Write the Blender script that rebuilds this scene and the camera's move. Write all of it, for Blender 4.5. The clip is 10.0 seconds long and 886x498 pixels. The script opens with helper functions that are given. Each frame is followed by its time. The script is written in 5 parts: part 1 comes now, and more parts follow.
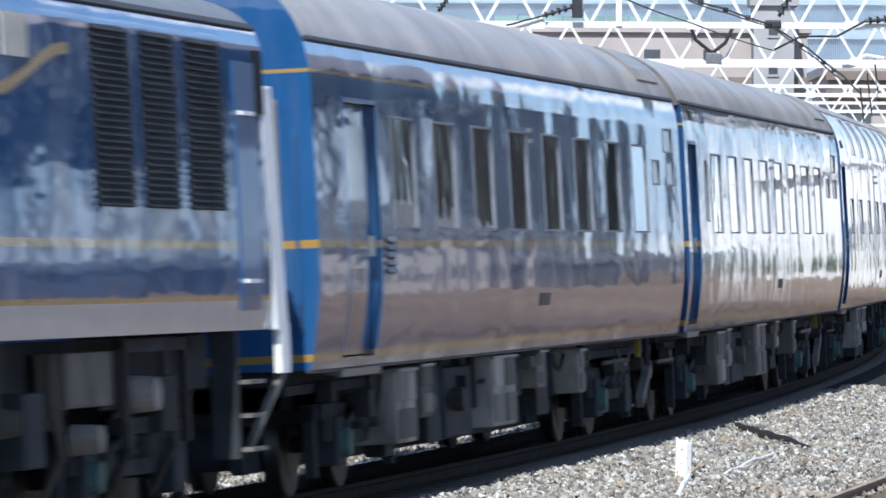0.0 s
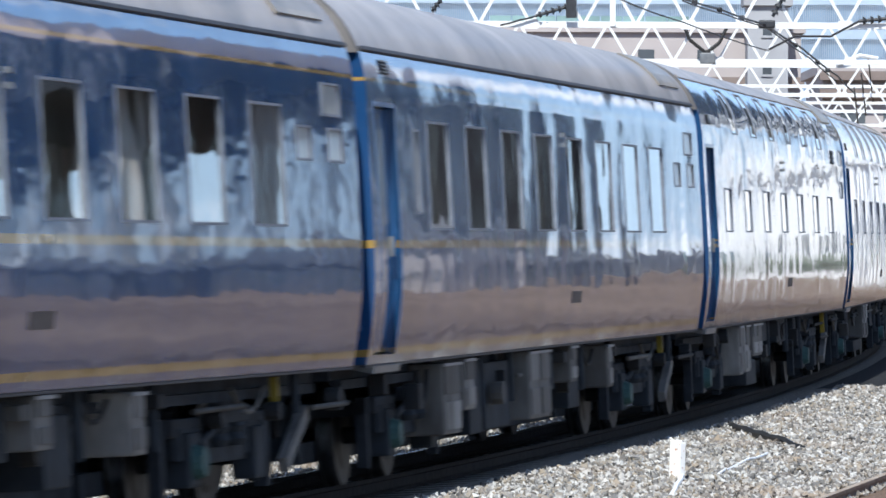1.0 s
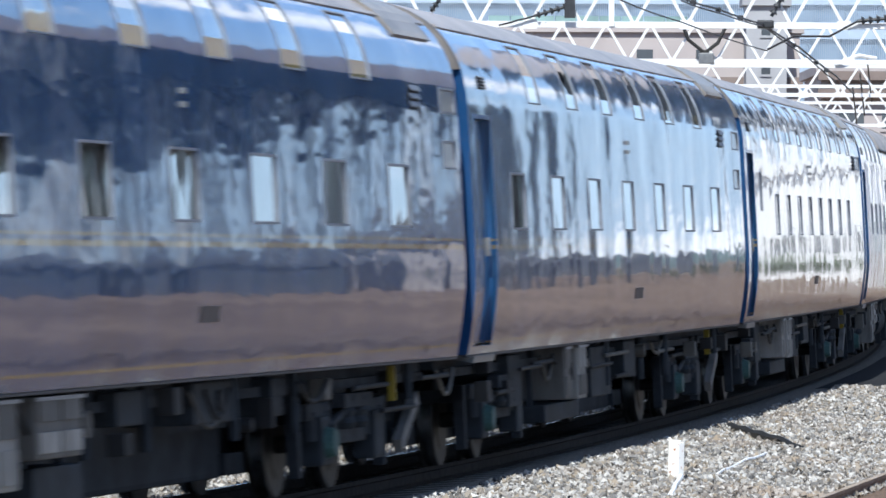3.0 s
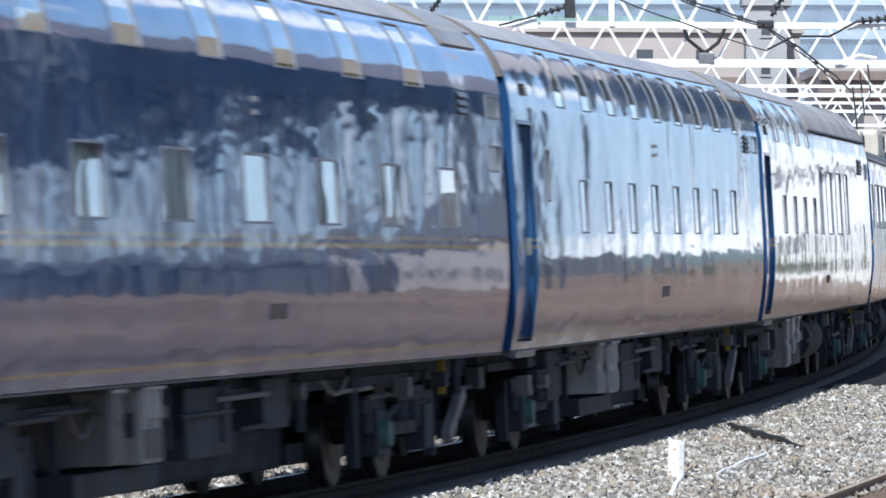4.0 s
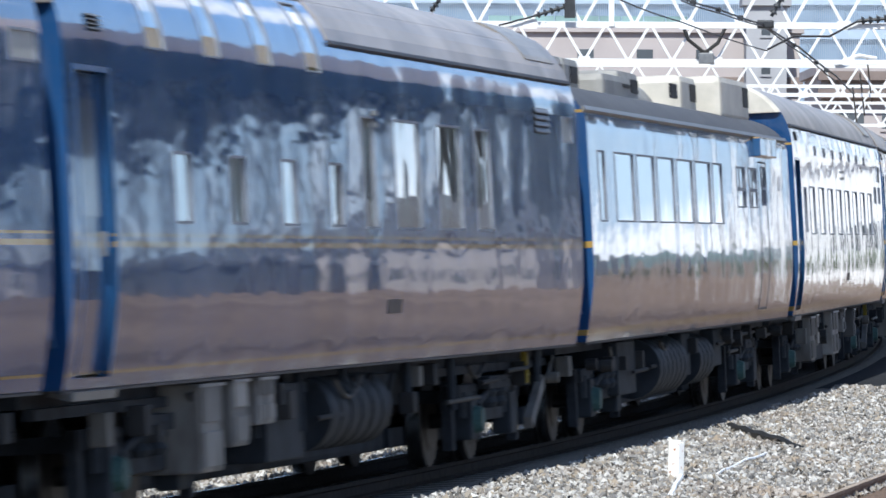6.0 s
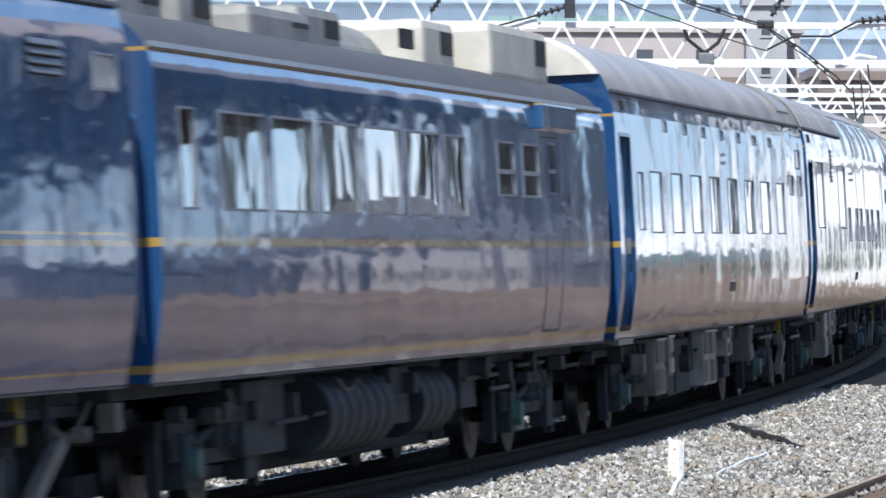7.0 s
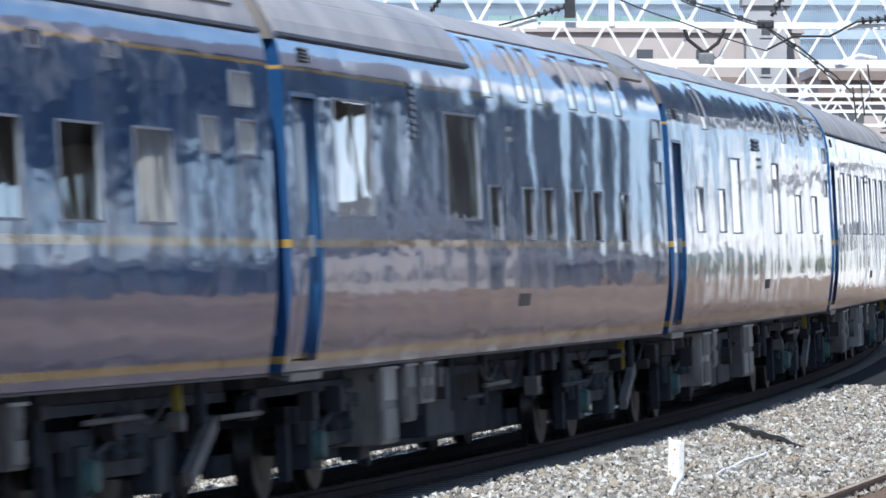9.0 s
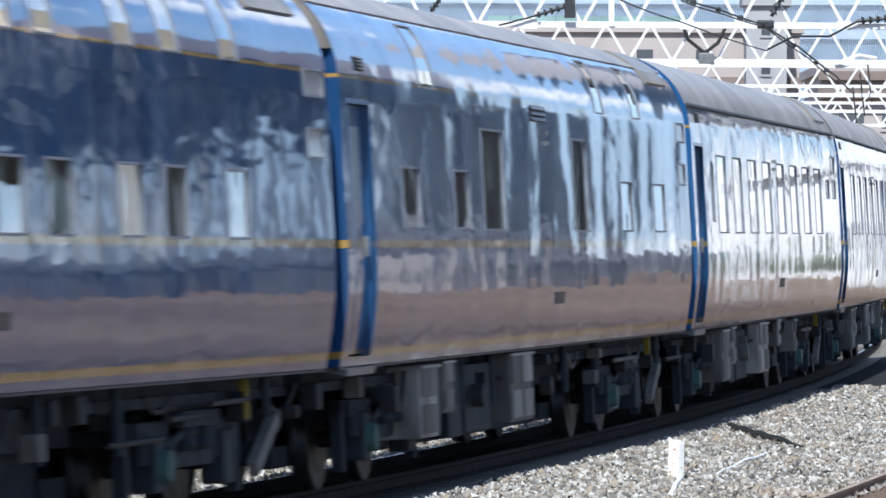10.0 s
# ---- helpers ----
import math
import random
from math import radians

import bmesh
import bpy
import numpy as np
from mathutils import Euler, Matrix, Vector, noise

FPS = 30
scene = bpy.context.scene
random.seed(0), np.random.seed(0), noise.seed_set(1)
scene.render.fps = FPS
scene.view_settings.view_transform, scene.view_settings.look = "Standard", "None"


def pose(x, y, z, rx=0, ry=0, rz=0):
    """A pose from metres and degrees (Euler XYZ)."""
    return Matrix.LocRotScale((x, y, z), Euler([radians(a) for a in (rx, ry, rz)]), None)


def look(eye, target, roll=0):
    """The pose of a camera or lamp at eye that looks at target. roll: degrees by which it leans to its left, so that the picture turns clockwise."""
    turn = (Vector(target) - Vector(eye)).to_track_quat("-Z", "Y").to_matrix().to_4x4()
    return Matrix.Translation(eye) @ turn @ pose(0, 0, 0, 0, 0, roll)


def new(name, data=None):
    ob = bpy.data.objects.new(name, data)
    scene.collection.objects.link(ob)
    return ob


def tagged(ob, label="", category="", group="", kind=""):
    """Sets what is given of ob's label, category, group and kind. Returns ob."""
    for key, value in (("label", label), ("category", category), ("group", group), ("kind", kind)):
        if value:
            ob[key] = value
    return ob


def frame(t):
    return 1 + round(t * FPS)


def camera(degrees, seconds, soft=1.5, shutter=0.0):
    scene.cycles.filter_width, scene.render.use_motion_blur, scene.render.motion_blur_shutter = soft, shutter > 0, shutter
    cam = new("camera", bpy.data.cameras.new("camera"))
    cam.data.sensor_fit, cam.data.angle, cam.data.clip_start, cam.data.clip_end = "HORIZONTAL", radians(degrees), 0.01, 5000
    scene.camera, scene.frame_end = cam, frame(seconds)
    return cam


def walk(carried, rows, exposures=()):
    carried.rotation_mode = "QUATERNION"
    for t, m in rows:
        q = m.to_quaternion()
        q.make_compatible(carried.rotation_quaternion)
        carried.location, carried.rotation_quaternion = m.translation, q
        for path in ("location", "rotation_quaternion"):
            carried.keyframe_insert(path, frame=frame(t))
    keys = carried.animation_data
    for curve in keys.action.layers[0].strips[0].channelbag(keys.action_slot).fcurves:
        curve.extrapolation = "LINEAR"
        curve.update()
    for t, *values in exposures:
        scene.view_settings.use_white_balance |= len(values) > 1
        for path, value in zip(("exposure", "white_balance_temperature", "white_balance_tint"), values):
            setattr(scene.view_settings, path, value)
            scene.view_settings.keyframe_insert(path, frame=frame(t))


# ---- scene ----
import itertools

# ---------------------------------------------------------------- camera
cam = camera(8.55, 10.0, soft=1.6, shutter=0.4)
EYE = Vector((0.0, 0.0, 2.22))


def aim(yaw):
    """Look along +Y, turned left by yaw degrees."""
    a = radians(yaw)
    return look(EYE, EYE + Vector((-math.sin(a), math.cos(a), -0.00251)), 0.296)


walk(cam, [(0.0, aim(0.071)), (0.5, aim(0.027)), (1.0, aim(0.013)), (1.5, aim(0.005)),
           (2.0, aim(0.002)), (2.6, aim(0.0)), (6.0, aim(0.0)), (10.0, aim(0.0))],
     exposures=[(0.0, 0.58, 6080, 6), (10.0, 0.58, 6080, 6)])

# ---------------------------------------------------------------- light
SUN_ELEV, SUN_AZ = 50.0, 8.4         # the light runs this many degrees right of +Y
world = bpy.data.worlds.new("sky")
world.use_nodes = True
scene.world = world
wn = world.node_tree.nodes
sky = wn.new("ShaderNodeTexSky")
sky.sky_type, sky.sun_disc = "NISHITA", False
sky.sun_elevation, sky.sun_rotation = radians(SUN_ELEV), radians(180 + SUN_AZ)
sky.dust_density, sky.air_density, sky.ozone_density = 0.5, 0.75, 3.2
sky.altitude = 1200.0


def clouds(tree, clear):
    """Fair-weather cumulus all round, crowding together towards the horizon."""
    co = tree.nodes.new("ShaderNodeTexCoord")
    mp = tree.nodes.new("ShaderNodeMapping")
    mp.inputs["Scale"].default_value = (1.0, 1.0, 2.6)
    nz = tree.nodes.new("ShaderNodeTexNoise")
    nz.inputs["Scale"].default_value, nz.inputs["Detail"].default_value = 9.0, 7.0
    nz.inputs["Roughness"].default_value = 0.52
    rp = tree.nodes.new("ShaderNodeValToRGB")
    rp.color_ramp.elements[0].position, rp.color_ramp.elements[1].position = 0.54, 0.68
    mx = tree.nodes.new("ShaderNodeMix")
    mx.data_type = "RGBA"
    mx.inputs[7].default_value = (7.8, 7.8, 8.3, 1)
    up = tree.nodes.new("ShaderNodeSeparateXYZ")
    crowd = tree.nodes.new("ShaderNodeMapRange")
    for i, v in enumerate((0.0, 0.045, 0.24, 0.0)):
        crowd.inputs[i + 1].default_value = v
    more = tree.nodes.new("ShaderNodeMath")
    for a, b in ((co.outputs["Generated"], mp.inputs[0]), (mp.outputs[0], nz.inputs["Vector"]),
                 (co.outputs["Generated"], up.inputs[0]), (up.outputs[2], crowd.inputs[0]),
                 (nz.outputs["Fac"], more.inputs[0]), (crowd.outputs[0], more.inputs[1]), (more.outputs[0], rp.inputs[0]), (rp.outputs[0], mx.inputs[0]), (clear, mx.inputs[6])):
        tree.links.new(a, b)
    return mx.outputs[2]



def haze(tree, clear):
    """A bluish haze layer that thins out upwards, the same all round."""
    co = tree.nodes.new("ShaderNodeTexCoord")
    up = tree.nodes.new("ShaderNodeSeparateXYZ")
    thin = tree.nodes.new("ShaderNodeMapRange")
    for i, v in enumerate((0.0, 0.24, 0.85, 0.0)):
        thin.inputs[i + 1].default_value = v
    mx = tree.nodes.new("ShaderNodeMix")
    mx.data_type = "RGBA"
    mx.inputs[7].default_value = (2.6, 3.3, 4.7, 1)
    for a, b in ((co.outputs["Generated"], up.inputs[0]), (up.outputs[2], thin.inputs[0]),
                 (thin.outputs[0], mx.inputs[0]), (clear, mx.inputs[6])):
        tree.links.new(a, b)
    return mx.outputs[2]


hazy = haze(world.node_tree, sky.outputs[0])
world.node_tree.links.new(clouds(world.node_tree, hazy), wn["Background"].inputs[0])
wn["Background"].inputs[1].default_value = 0.146
sun = new("sun", bpy.data.lights.new("sun", "SUN"))
sun.data.energy, sun.data.angle, sun.data.color = 4.9, radians(0.55), (1.0, 0.955, 0.89)
_a, _e = radians(SUN_AZ), radians(SUN_ELEV)
sun.matrix_world = look((0, 0, 60), Vector((0, 0, 60)) + Vector(
    (math.sin(_a) * math.cos(_e), math.cos(_a) * math.cos(_e), -math.sin(_e))))


# ---------------------------------------------------------------- materials
class Mat:
    """A small node builder round one Principled material."""

    def __init__(self, name, rough=0.5, metal=0.0, coat=0.0):
        self.m = bpy.data.materials.new(name)
        self.m.use_nodes = True
        self.t = self.m.node_tree
        self.b = self.t.nodes["Principled BSDF"]
        self.b.inputs["Roughness"].default_value = rough
        self.b.inputs["Metallic"].default_value = metal
        self.b.inputs["Coat Weight"].default_value = coat
        self.b.inputs["Coat Roughness"].default_value = 0.04

    def node(self, kind, **values):
        n = self.t.nodes.new(kind)
        for key, v in values.items():
            n.inputs[key.replace("_", " ")].default_value = v
        return n

    def link(self, a, b):
        self.t.links.new(a, b)

    def coords(self, scale=(1, 1, 1), space="Object"):
        c = self.t.nodes.new("ShaderNodeTexCoord")
        m = self.node("ShaderNodeMapping", Scale=scale)
        self.link(c.outputs[space], m.inputs[0])
        return m.outputs[0]

    def noise(self, scale, detail=3.0, stretch=(1, 1, 1), rough=0.55, space="Object"):
        n = self.node("ShaderNodeTexNoise", Scale=scale, Detail=detail, Roughness=rough)
        self.link(self.coords(stretch, space), n.inputs["Vector"])
        return n.outputs["Fac"]

    def ramp(self, fac, *stops):
        r = self.t.nodes.new("ShaderNodeValToRGB")
        while len(r.color_ramp.elements) < len(stops):
            r.color_ramp.elements.new(0.5)
        for e, (p, c) in zip(r.color_ramp.elements, stops):
            e.position, e.color = p, (*c, 1) if len(c) == 3 else c
        self.link(fac, r.inputs[0])
        return r.outputs[0]

    def mix(self, fac, a, b):
        n = self.t.nodes.new("ShaderNodeMix")
        n.data_type = "RGBA"
        for socket, v in ((n.inputs[0], fac), (n.inputs[6], a), (n.inputs[7], b)):
            if isinstance(v, bpy.types.NodeSocket):
                self.link(v, socket)
            else:
                socket.default_value = v if isinstance(v, float) else (*v, 1)
        return n.outputs[2]

    def maths(self, op, a, b=0.0):
        n = self.t.nodes.new("ShaderNodeMath")
        n.operation = op
        for i, v in enumerate((a, b)):
            if isinstance(v, bpy.types.NodeSocket):
                self.link(v, n.inputs[i])
            else:
                n.inputs[i].default_value = v
        return n.outputs[0]

    def bump(self, height, strength, distance, under=None):
        n = self.node("ShaderNodeBump", Strength=strength, Distance=distance)
        self.link(height, n.inputs["Height"])
        if under:
            self.link(under, n.inputs["Normal"])
        return n.outputs[0]

    def done(self, color=None, normal=None, rough=None, coat_normal=False):
        for v, key in ((color, "Base Color"), (normal, "Normal"), (rough, "Roughness")):
            if v is None:
                continue
            if isinstance(v, bpy.types.NodeSocket):
                self.link(v, self.b.inputs[key])
            else:
                self.b.inputs[key].default_value = (*v, 1) if isinstance(v, tuple) else v
        if normal is not None:
            self.link(normal, self.b.inputs["Coat Normal"])
        return self.m


BLUE = (0.020, 0.125, 0.34)
GOLD = (0.29, 0.19, 0.055)


def paint(name, stripes, blue=BLUE, silver_below=0.0):
    """Glossy blue coach paint on slightly rippled sheet steel, with painted bands at given heights."""
    m = Mat(name, 0.12, 0.0, 0.88)
    c = m.t.nodes.new("ShaderNodeTexCoord")
    s = m.node("ShaderNodeSeparateXYZ")
    m.link(c.outputs["Object"], s.inputs[0])
    z = s.outputs[2]
    fade = m.noise(1.3, 5, (1, 1, 0.35))
    col = m.ramp(fade, (0.3, tuple(v * 0.75 for v in blue)), (0.7, tuple(v * 1.15 + 0.008 for v in blue)))
    if silver_below:
        col = m.mix(m.maths("LESS_THAN", z, silver_below), col, (0.37, 0.42, 0.45))
    for z0, z1 in stripes:
        band = m.maths("MULTIPLY", m.maths("GREATER_THAN", z, z0), m.maths("LESS_THAN", z, z1))
        col = m.mix(band, col, GOLD)
    streaks = m.ramp(m.noise(5.0, 6, (1.6, 1.6, 0.12)), (0.50, (0, 0, 0)), (0.78, (1, 1, 1)))
    col = m.mix(m.maths("MULTIPLY", streaks, 0.19), col, (0.17, 0.145, 0.13))
    dust = m.ramp(m.noise(22, 5), (0.52, (0, 0, 0)), (0.8, (1, 1, 1)))
    col = m.mix(m.maths("MULTIPLY", dust, 0.11), col, (0.14, 0.11, 0.09))
    wide = m.noise(0.7, 1.0, (0.85, 1, 0.6))
    fine = m.noise(2.6, 1.6, (0.8, 1, 2.4))
    dents = m.noise(1.5, 1.8, (0.8, 1, 2.2))
    n = m.bump(wide, 1.0, 0.027)
    n = m.bump(dents, 1.0, 0.0050, n)
    n = m.bump(fine, 1.0, 0.0013, n)
    m.b.inputs["Coat IOR"].default_value = 1.6
    m.b.inputs["Specular IOR Level"].default_value = 0.12
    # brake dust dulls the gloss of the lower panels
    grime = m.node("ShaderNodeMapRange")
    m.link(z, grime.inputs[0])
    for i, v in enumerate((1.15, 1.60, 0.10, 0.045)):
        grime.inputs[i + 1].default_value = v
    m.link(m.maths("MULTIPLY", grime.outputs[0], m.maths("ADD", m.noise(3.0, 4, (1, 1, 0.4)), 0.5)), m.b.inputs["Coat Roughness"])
    rough = m.ramp(m.noise(4, 5, (1, 1, 0.3)), (0.3, (0.08,) * 3), (0.75, (0.20,) * 3))
    return m.done(col, n, rough)


def plain(name, color, rough=0.6, metal=0.0, vary=0.25, scale=6.0, bump=0.0, coat=0.0, spec=0.5):
    m = Mat(name, rough, metal, coat)
    m.b.inputs["Specular IOR Level"].default_value = spec
    f = m.noise(scale, 5)
    g = m.noise(scale * 7, 3)
    col = m.ramp(f, (0.3, tuple(v * (1 - vary) for v in color)), (0.7, tuple(min(1, v * (1 + vary)) for v in color)))
    col = m.mix(m.maths("MULTIPLY", g, vary * 0.6), col, tuple(v * 0.55 for v in color))
    n = m.bump(g, 0.4, bump) if bump else None
    return m.done(col, n)


STD = [(2.020, 2.085), (1.125, 1.185), (3.405, 3.435)]
THIN = [(2.085, 2.105), (2.010, 2.050), (1.150, 1.170)]
# Sides darker than ends and jambs: the fall of light put into the blues
SIDE_BLUE = (0.009, 0.058, 0.158)
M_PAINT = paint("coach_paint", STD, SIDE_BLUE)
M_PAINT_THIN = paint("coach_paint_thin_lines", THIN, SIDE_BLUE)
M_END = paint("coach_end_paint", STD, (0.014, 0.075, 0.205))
# Ends close behind another car: the gap's shade put into a darker blue
M_END_SHADED = paint("shaded_end_paint", STD, (0.009, 0.046, 0.135))
M_END_SHADED_PLAIN = paint("shaded_end_paint_without_lines", [], (0.009, 0.046, 0.135))
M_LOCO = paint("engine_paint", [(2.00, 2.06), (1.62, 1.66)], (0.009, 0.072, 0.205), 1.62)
M_GOLD = plain("gold_paint", GOLD, 0.3, 0, 0.2, 4, 0, 0.6)
M_BLADE = plain("louvre_blade", (0.075, 0.085, 0.105), 0.4, 0, 0.2, 8)
M_CAP = plain("weathered_end_cap", (0.10, 0.09, 0.083), 0.6, 0, 0.3, 2.5, 0.003)
M_EDGE = plain("blue_edge_paint", (0.014, 0.075, 0.205), 0.35, 0, 0.12, 3.0, 0, 0.5)
M_ROOF = plain("roof_grey", (0.235, 0.203, 0.175), 0.55, 0, 0.42, 0.9, 0.004, 0.42)
M_ROOF.node_tree.nodes["Principled BSDF"].inputs["Coat Roughness"].default_value = 0.20
M_ROOFDARK = plain("roof_dark_grey", (0.055, 0.055, 0.058), 0.6, 0, 0.25, 2.0, 0.004)
M_CREAM = plain("cream_housing", (0.46, 0.43, 0.37), 0.5, 0, 0.2, 2.5, 0.003)
M_GUTTER = plain("gutter_dark", (0.03, 0.032, 0.04), 0.6)
M_FRAME = plain("window_frame_alloy", (0.16, 0.165, 0.17), 0.4, 0.3, 0.2, 8)
M_RUBBER = plain("black_rubber", (0.012, 0.012, 0.013), 0.6, 0, 0.3, 8, spec=0.08)
M_UNDER = plain("underframe_black", (0.031, 0.034, 0.039), 0.7, 0, 0.5, 3.5, 0.006, spec=0.08)
M_CHUTE = plain("equipment_pale_grey", (0.14, 0.133, 0.125), 0.6, 0, 0.4, 3.0, 0.004, spec=0.08)
r = Mat("equipment_grey", 0.65)
r.b.inputs["Specular IOR Level"].default_value = 0.08
which = r.node("ShaderNodeObjectInfo").outputs["Random"]
tone = r.ramp(which, (0.0, (0.018, 0.020, 0.023)), (0.5, (0.030, 0.031, 0.033)), (0.72, (0.055, 0.053, 0.051)), (0.85, (0.15, 0.14, 0.125)))
M_BOX = r.done(r.mix(r.ramp(r.noise(4, 5, (1, 1, 0.4)), (0.35, (0, 0, 0)), (0.75, (0.75,) * 3)), tone, (0.035, 0.031, 0.028)), r.bump(r.noise(20, 3), 0.4, 0.004))
r = Mat("equipment_pale", 0.6)
r.b.inputs["Specular IOR Level"].default_value = 0.1
which = r.node("ShaderNodeObjectInfo").outputs["Random"]
tone = r.ramp(which, (0.0, (0.085, 0.08, 0.074)), (0.35, (0.16, 0.15, 0.137)), (0.7, (0.26, 0.243, 0.22)), (1.0, (0.33, 0.305, 0.275)))
M_PALEBOX = r.done(r.mix(r.ramp(r.noise(3.5, 6, (1, 1, 0.35)), (0.42, (0, 0, 0)), (0.72, (0.8,) * 3)), tone, (0.06, 0.052, 0.045)), r.bump(r.noise(20, 3), 0.4, 0.004))
M_BLIND = plain("yellowed_blind", (0.50, 0.40, 0.19), 0.8, 0, 0.25, 9)
M_PLATE = plain("dark_brown_plate", (0.075, 0.058, 0.050), 0.6, 0, 0.3, 9)
M_BLUEPANE = plain("blue_tinted_pane", (0.045, 0.075, 0.135), 0.15, 0, 0.15, 5, 0, 0.9)
M_FROST = plain("frosted_glass", (0.36, 0.365, 0.345), 0.3, 0, 0.12, 3.0, 0, 0.7)
M_WINFRAME = plain("window_frame_blue_grey", (0.15, 0.165, 0.20), 0.45, 0.0, 0.3, 8)
M_BOXDARK = plain("equipment_dark", (0.030, 0.034, 0.039), 0.65, 0, 0.4, 3.0, 0.004, spec=0.08)
M_TEAL = plain("axle_cover_teal", (0.05, 0.095, 0.09), 0.5, 0, 0.3, 6, spec=0.08)
M_YELLOW = plain("yellow_cock", (0.25, 0.18, 0.03), 0.5, 0, 0.3, 6, spec=0.08)
M_WHEEL = plain("wheel_steel", (0.035, 0.032, 0.03), 0.5, 0.6, 0.4, 5, spec=0.08)
M_TREAD = plain("polished_tread", (0.5, 0.5, 0.5), 0.25, 1.0, 0.15, 5)
M_WHITE = plain("white_rail_paint", (0.75, 0.76, 0.78), 0.4, 0, 0.1, 6)
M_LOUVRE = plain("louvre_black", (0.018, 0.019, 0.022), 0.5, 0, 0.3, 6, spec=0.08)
M_PARTITION = plain("interior_panel", (0.46, 0.45, 0.41), 0.7, 0, 0.2, 2)
M_CURTAIN = plain("curtain_cloth", (0.42, 0.38, 0.30), 0.85, 0, 0.25, 9, 0.004)
M_STEEL = plain("white_painted_steel", (0.64, 0.645, 0.645), 0.45, 0, 0.10, 3)
M_DARKSTEEL = plain("dark_fittings", (0.03, 0.032, 0.036), 0.55, 0.3, 0.4, 6)
M_WIRE = plain("copper_wire_dark", (0.045, 0.045, 0.05), 0.5, 0.6, 0.3, 6)
M_CONC = plain("sleeper_concrete", (0.07, 0.065, 0.06), 0.85, 0, 0.3, 4, 0.004, spec=0.08)
M_WALL = plain("dark_wall_concrete", (0.045, 0.042, 0.04), 0.9, 0, 0.35, 1.5, 0.004, spec=0.1)
M_SHADE_BED = plain("painted_shade_ballast", (0.022, 0.023, 0.026), 0.95, 0, 0.5, 9, 0.02, spec=0.1)
M_HOUSING = plain("grey_housing", (0.22, 0.215, 0.20), 0.55, 0, 0.3, 2.0, 0.004)
M_HATCH = plain("weathered_hatch", (0.19, 0.17, 0.145), 0.55, 0, 0.35, 2.2, 0.004, 0.3)
M_DARKBRICK = plain("dark_brown_brick", (0.018, 0.018, 0.022), 0.9, 0, 0.4, 0.8, spec=0.1)
M_HILL = plain("backdrop_hills", (0.10, 0.135, 0.13), 0.95, 0, 0.2, 0.004, spec=0.1)
M_WHITEWALL = plain("whitewashed_wall", (0.76, 0.76, 0.76), 0.8, 0, 0.08, 0.4)

g = Mat("window_glass", 0.015)
g.b.inputs["Transmission Weight"].default_value = 1.0
g.b.inputs["IOR"].default_value = 1.55
g.b.inputs["Coat Weight"].default_value = 1.0
g.b.inputs["Coat IOR"].default_value = 1.7
g.b.inputs["Coat Roughness"].default_value = 0.01
M_GLASS = g.done((0.76, 0.82, 0.80), g.bump(g.noise(1.1, 2, (1, 1, 0.6)), 0.6, 0.006))

r = Mat("rail_side", 0.8, 0.0)
r.b.inputs["Specular IOR Level"].default_value = 0.1
M_RAIL = r.done(r.ramp(r.noise(9, 5), (0.3, (0.15, 0.10, 0.075)), (0.7, (0.26, 0.185, 0.135))))
# Main rails near black: the shade under the train put into their colour
r = Mat("shaded_rail_side", 0.8, 0.0)
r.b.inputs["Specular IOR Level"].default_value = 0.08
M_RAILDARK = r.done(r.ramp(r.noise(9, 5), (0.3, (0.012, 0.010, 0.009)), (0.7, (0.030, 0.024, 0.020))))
r = Mat("rail_head", 0.55, 0.3)
M_RAILHEAD = r.done(r.ramp(r.noise(4, 5), (0.3, (0.24, 0.17, 0.11)), (0.7, (0.42, 0.34, 0.25))))
r = Mat("polished_running_band", 0.22, 1.0)
M_RAILBRIGHT = r.done(r.ramp(r.noise(5, 4), (0.3, (0.42, 0.42, 0.42)), (0.7, (0.58, 0.57, 0.56))))
r = Mat("ballast_bed", 0.95)
r.b.inputs["Specular IOR Level"].default_value = 0.1
v = r.node("ShaderNodeTexVoronoi", Scale=17.0)
r.link(r.coords(), v.inputs["Vector"])
grey = r.ramp(r.noise(30, 4), (0.3, (0.09, 0.083, 0.075)), (0.7, (0.27, 0.255, 0.23)))
M_BALLAST = r.done(grey, r.bump(v.outputs["Distance"], 0.9, 0.05))
r = Mat("rusty_ballast", 0.95)
r.b.inputs["Specular IOR Level"].default_value = 0.1
v = r.node("ShaderNodeTexVoronoi", Scale=17.0)
r.link(r.coords(), v.inputs["Vector"])
M_RUSTBED = r.done(r.ramp(r.noise(24, 5), (0.3, (0.065, 0.047, 0.037)), (0.7, (0.215, 0.155, 0.119))), r.bump(v.outputs["Distance"], 0.9, 0.05))
r = Mat("ballast_stone", 0.9)
geo = r.t.nodes.new("ShaderNodeNewGeometry")
stone = r.ramp(geo.outputs["Random Per Island"], (0.0, (0.07, 0.065, 0.06)), (0.3, (0.19, 0.185, 0.18)),
               (0.5, (0.24, 0.20, 0.15)), (0.66, (0.28, 0.27, 0.255)), (0.97, (0.46, 0.45, 0.43)))
rust = r.ramp(r.noise(0.5, 4), (0.48, (0, 0, 0)), (0.72, (1, 1, 1)))
M_STONE = r.done(r.mix(r.maths("MULTIPLY", rust, 0.36), stone, (0.265, 0.185, 0.125)), r.bump(r.noise(60, 3), 0.5, 0.006))
r = Mat("far_ground", 0.95)
r.b.inputs["Specular IOR Level"].default_value = 0.1
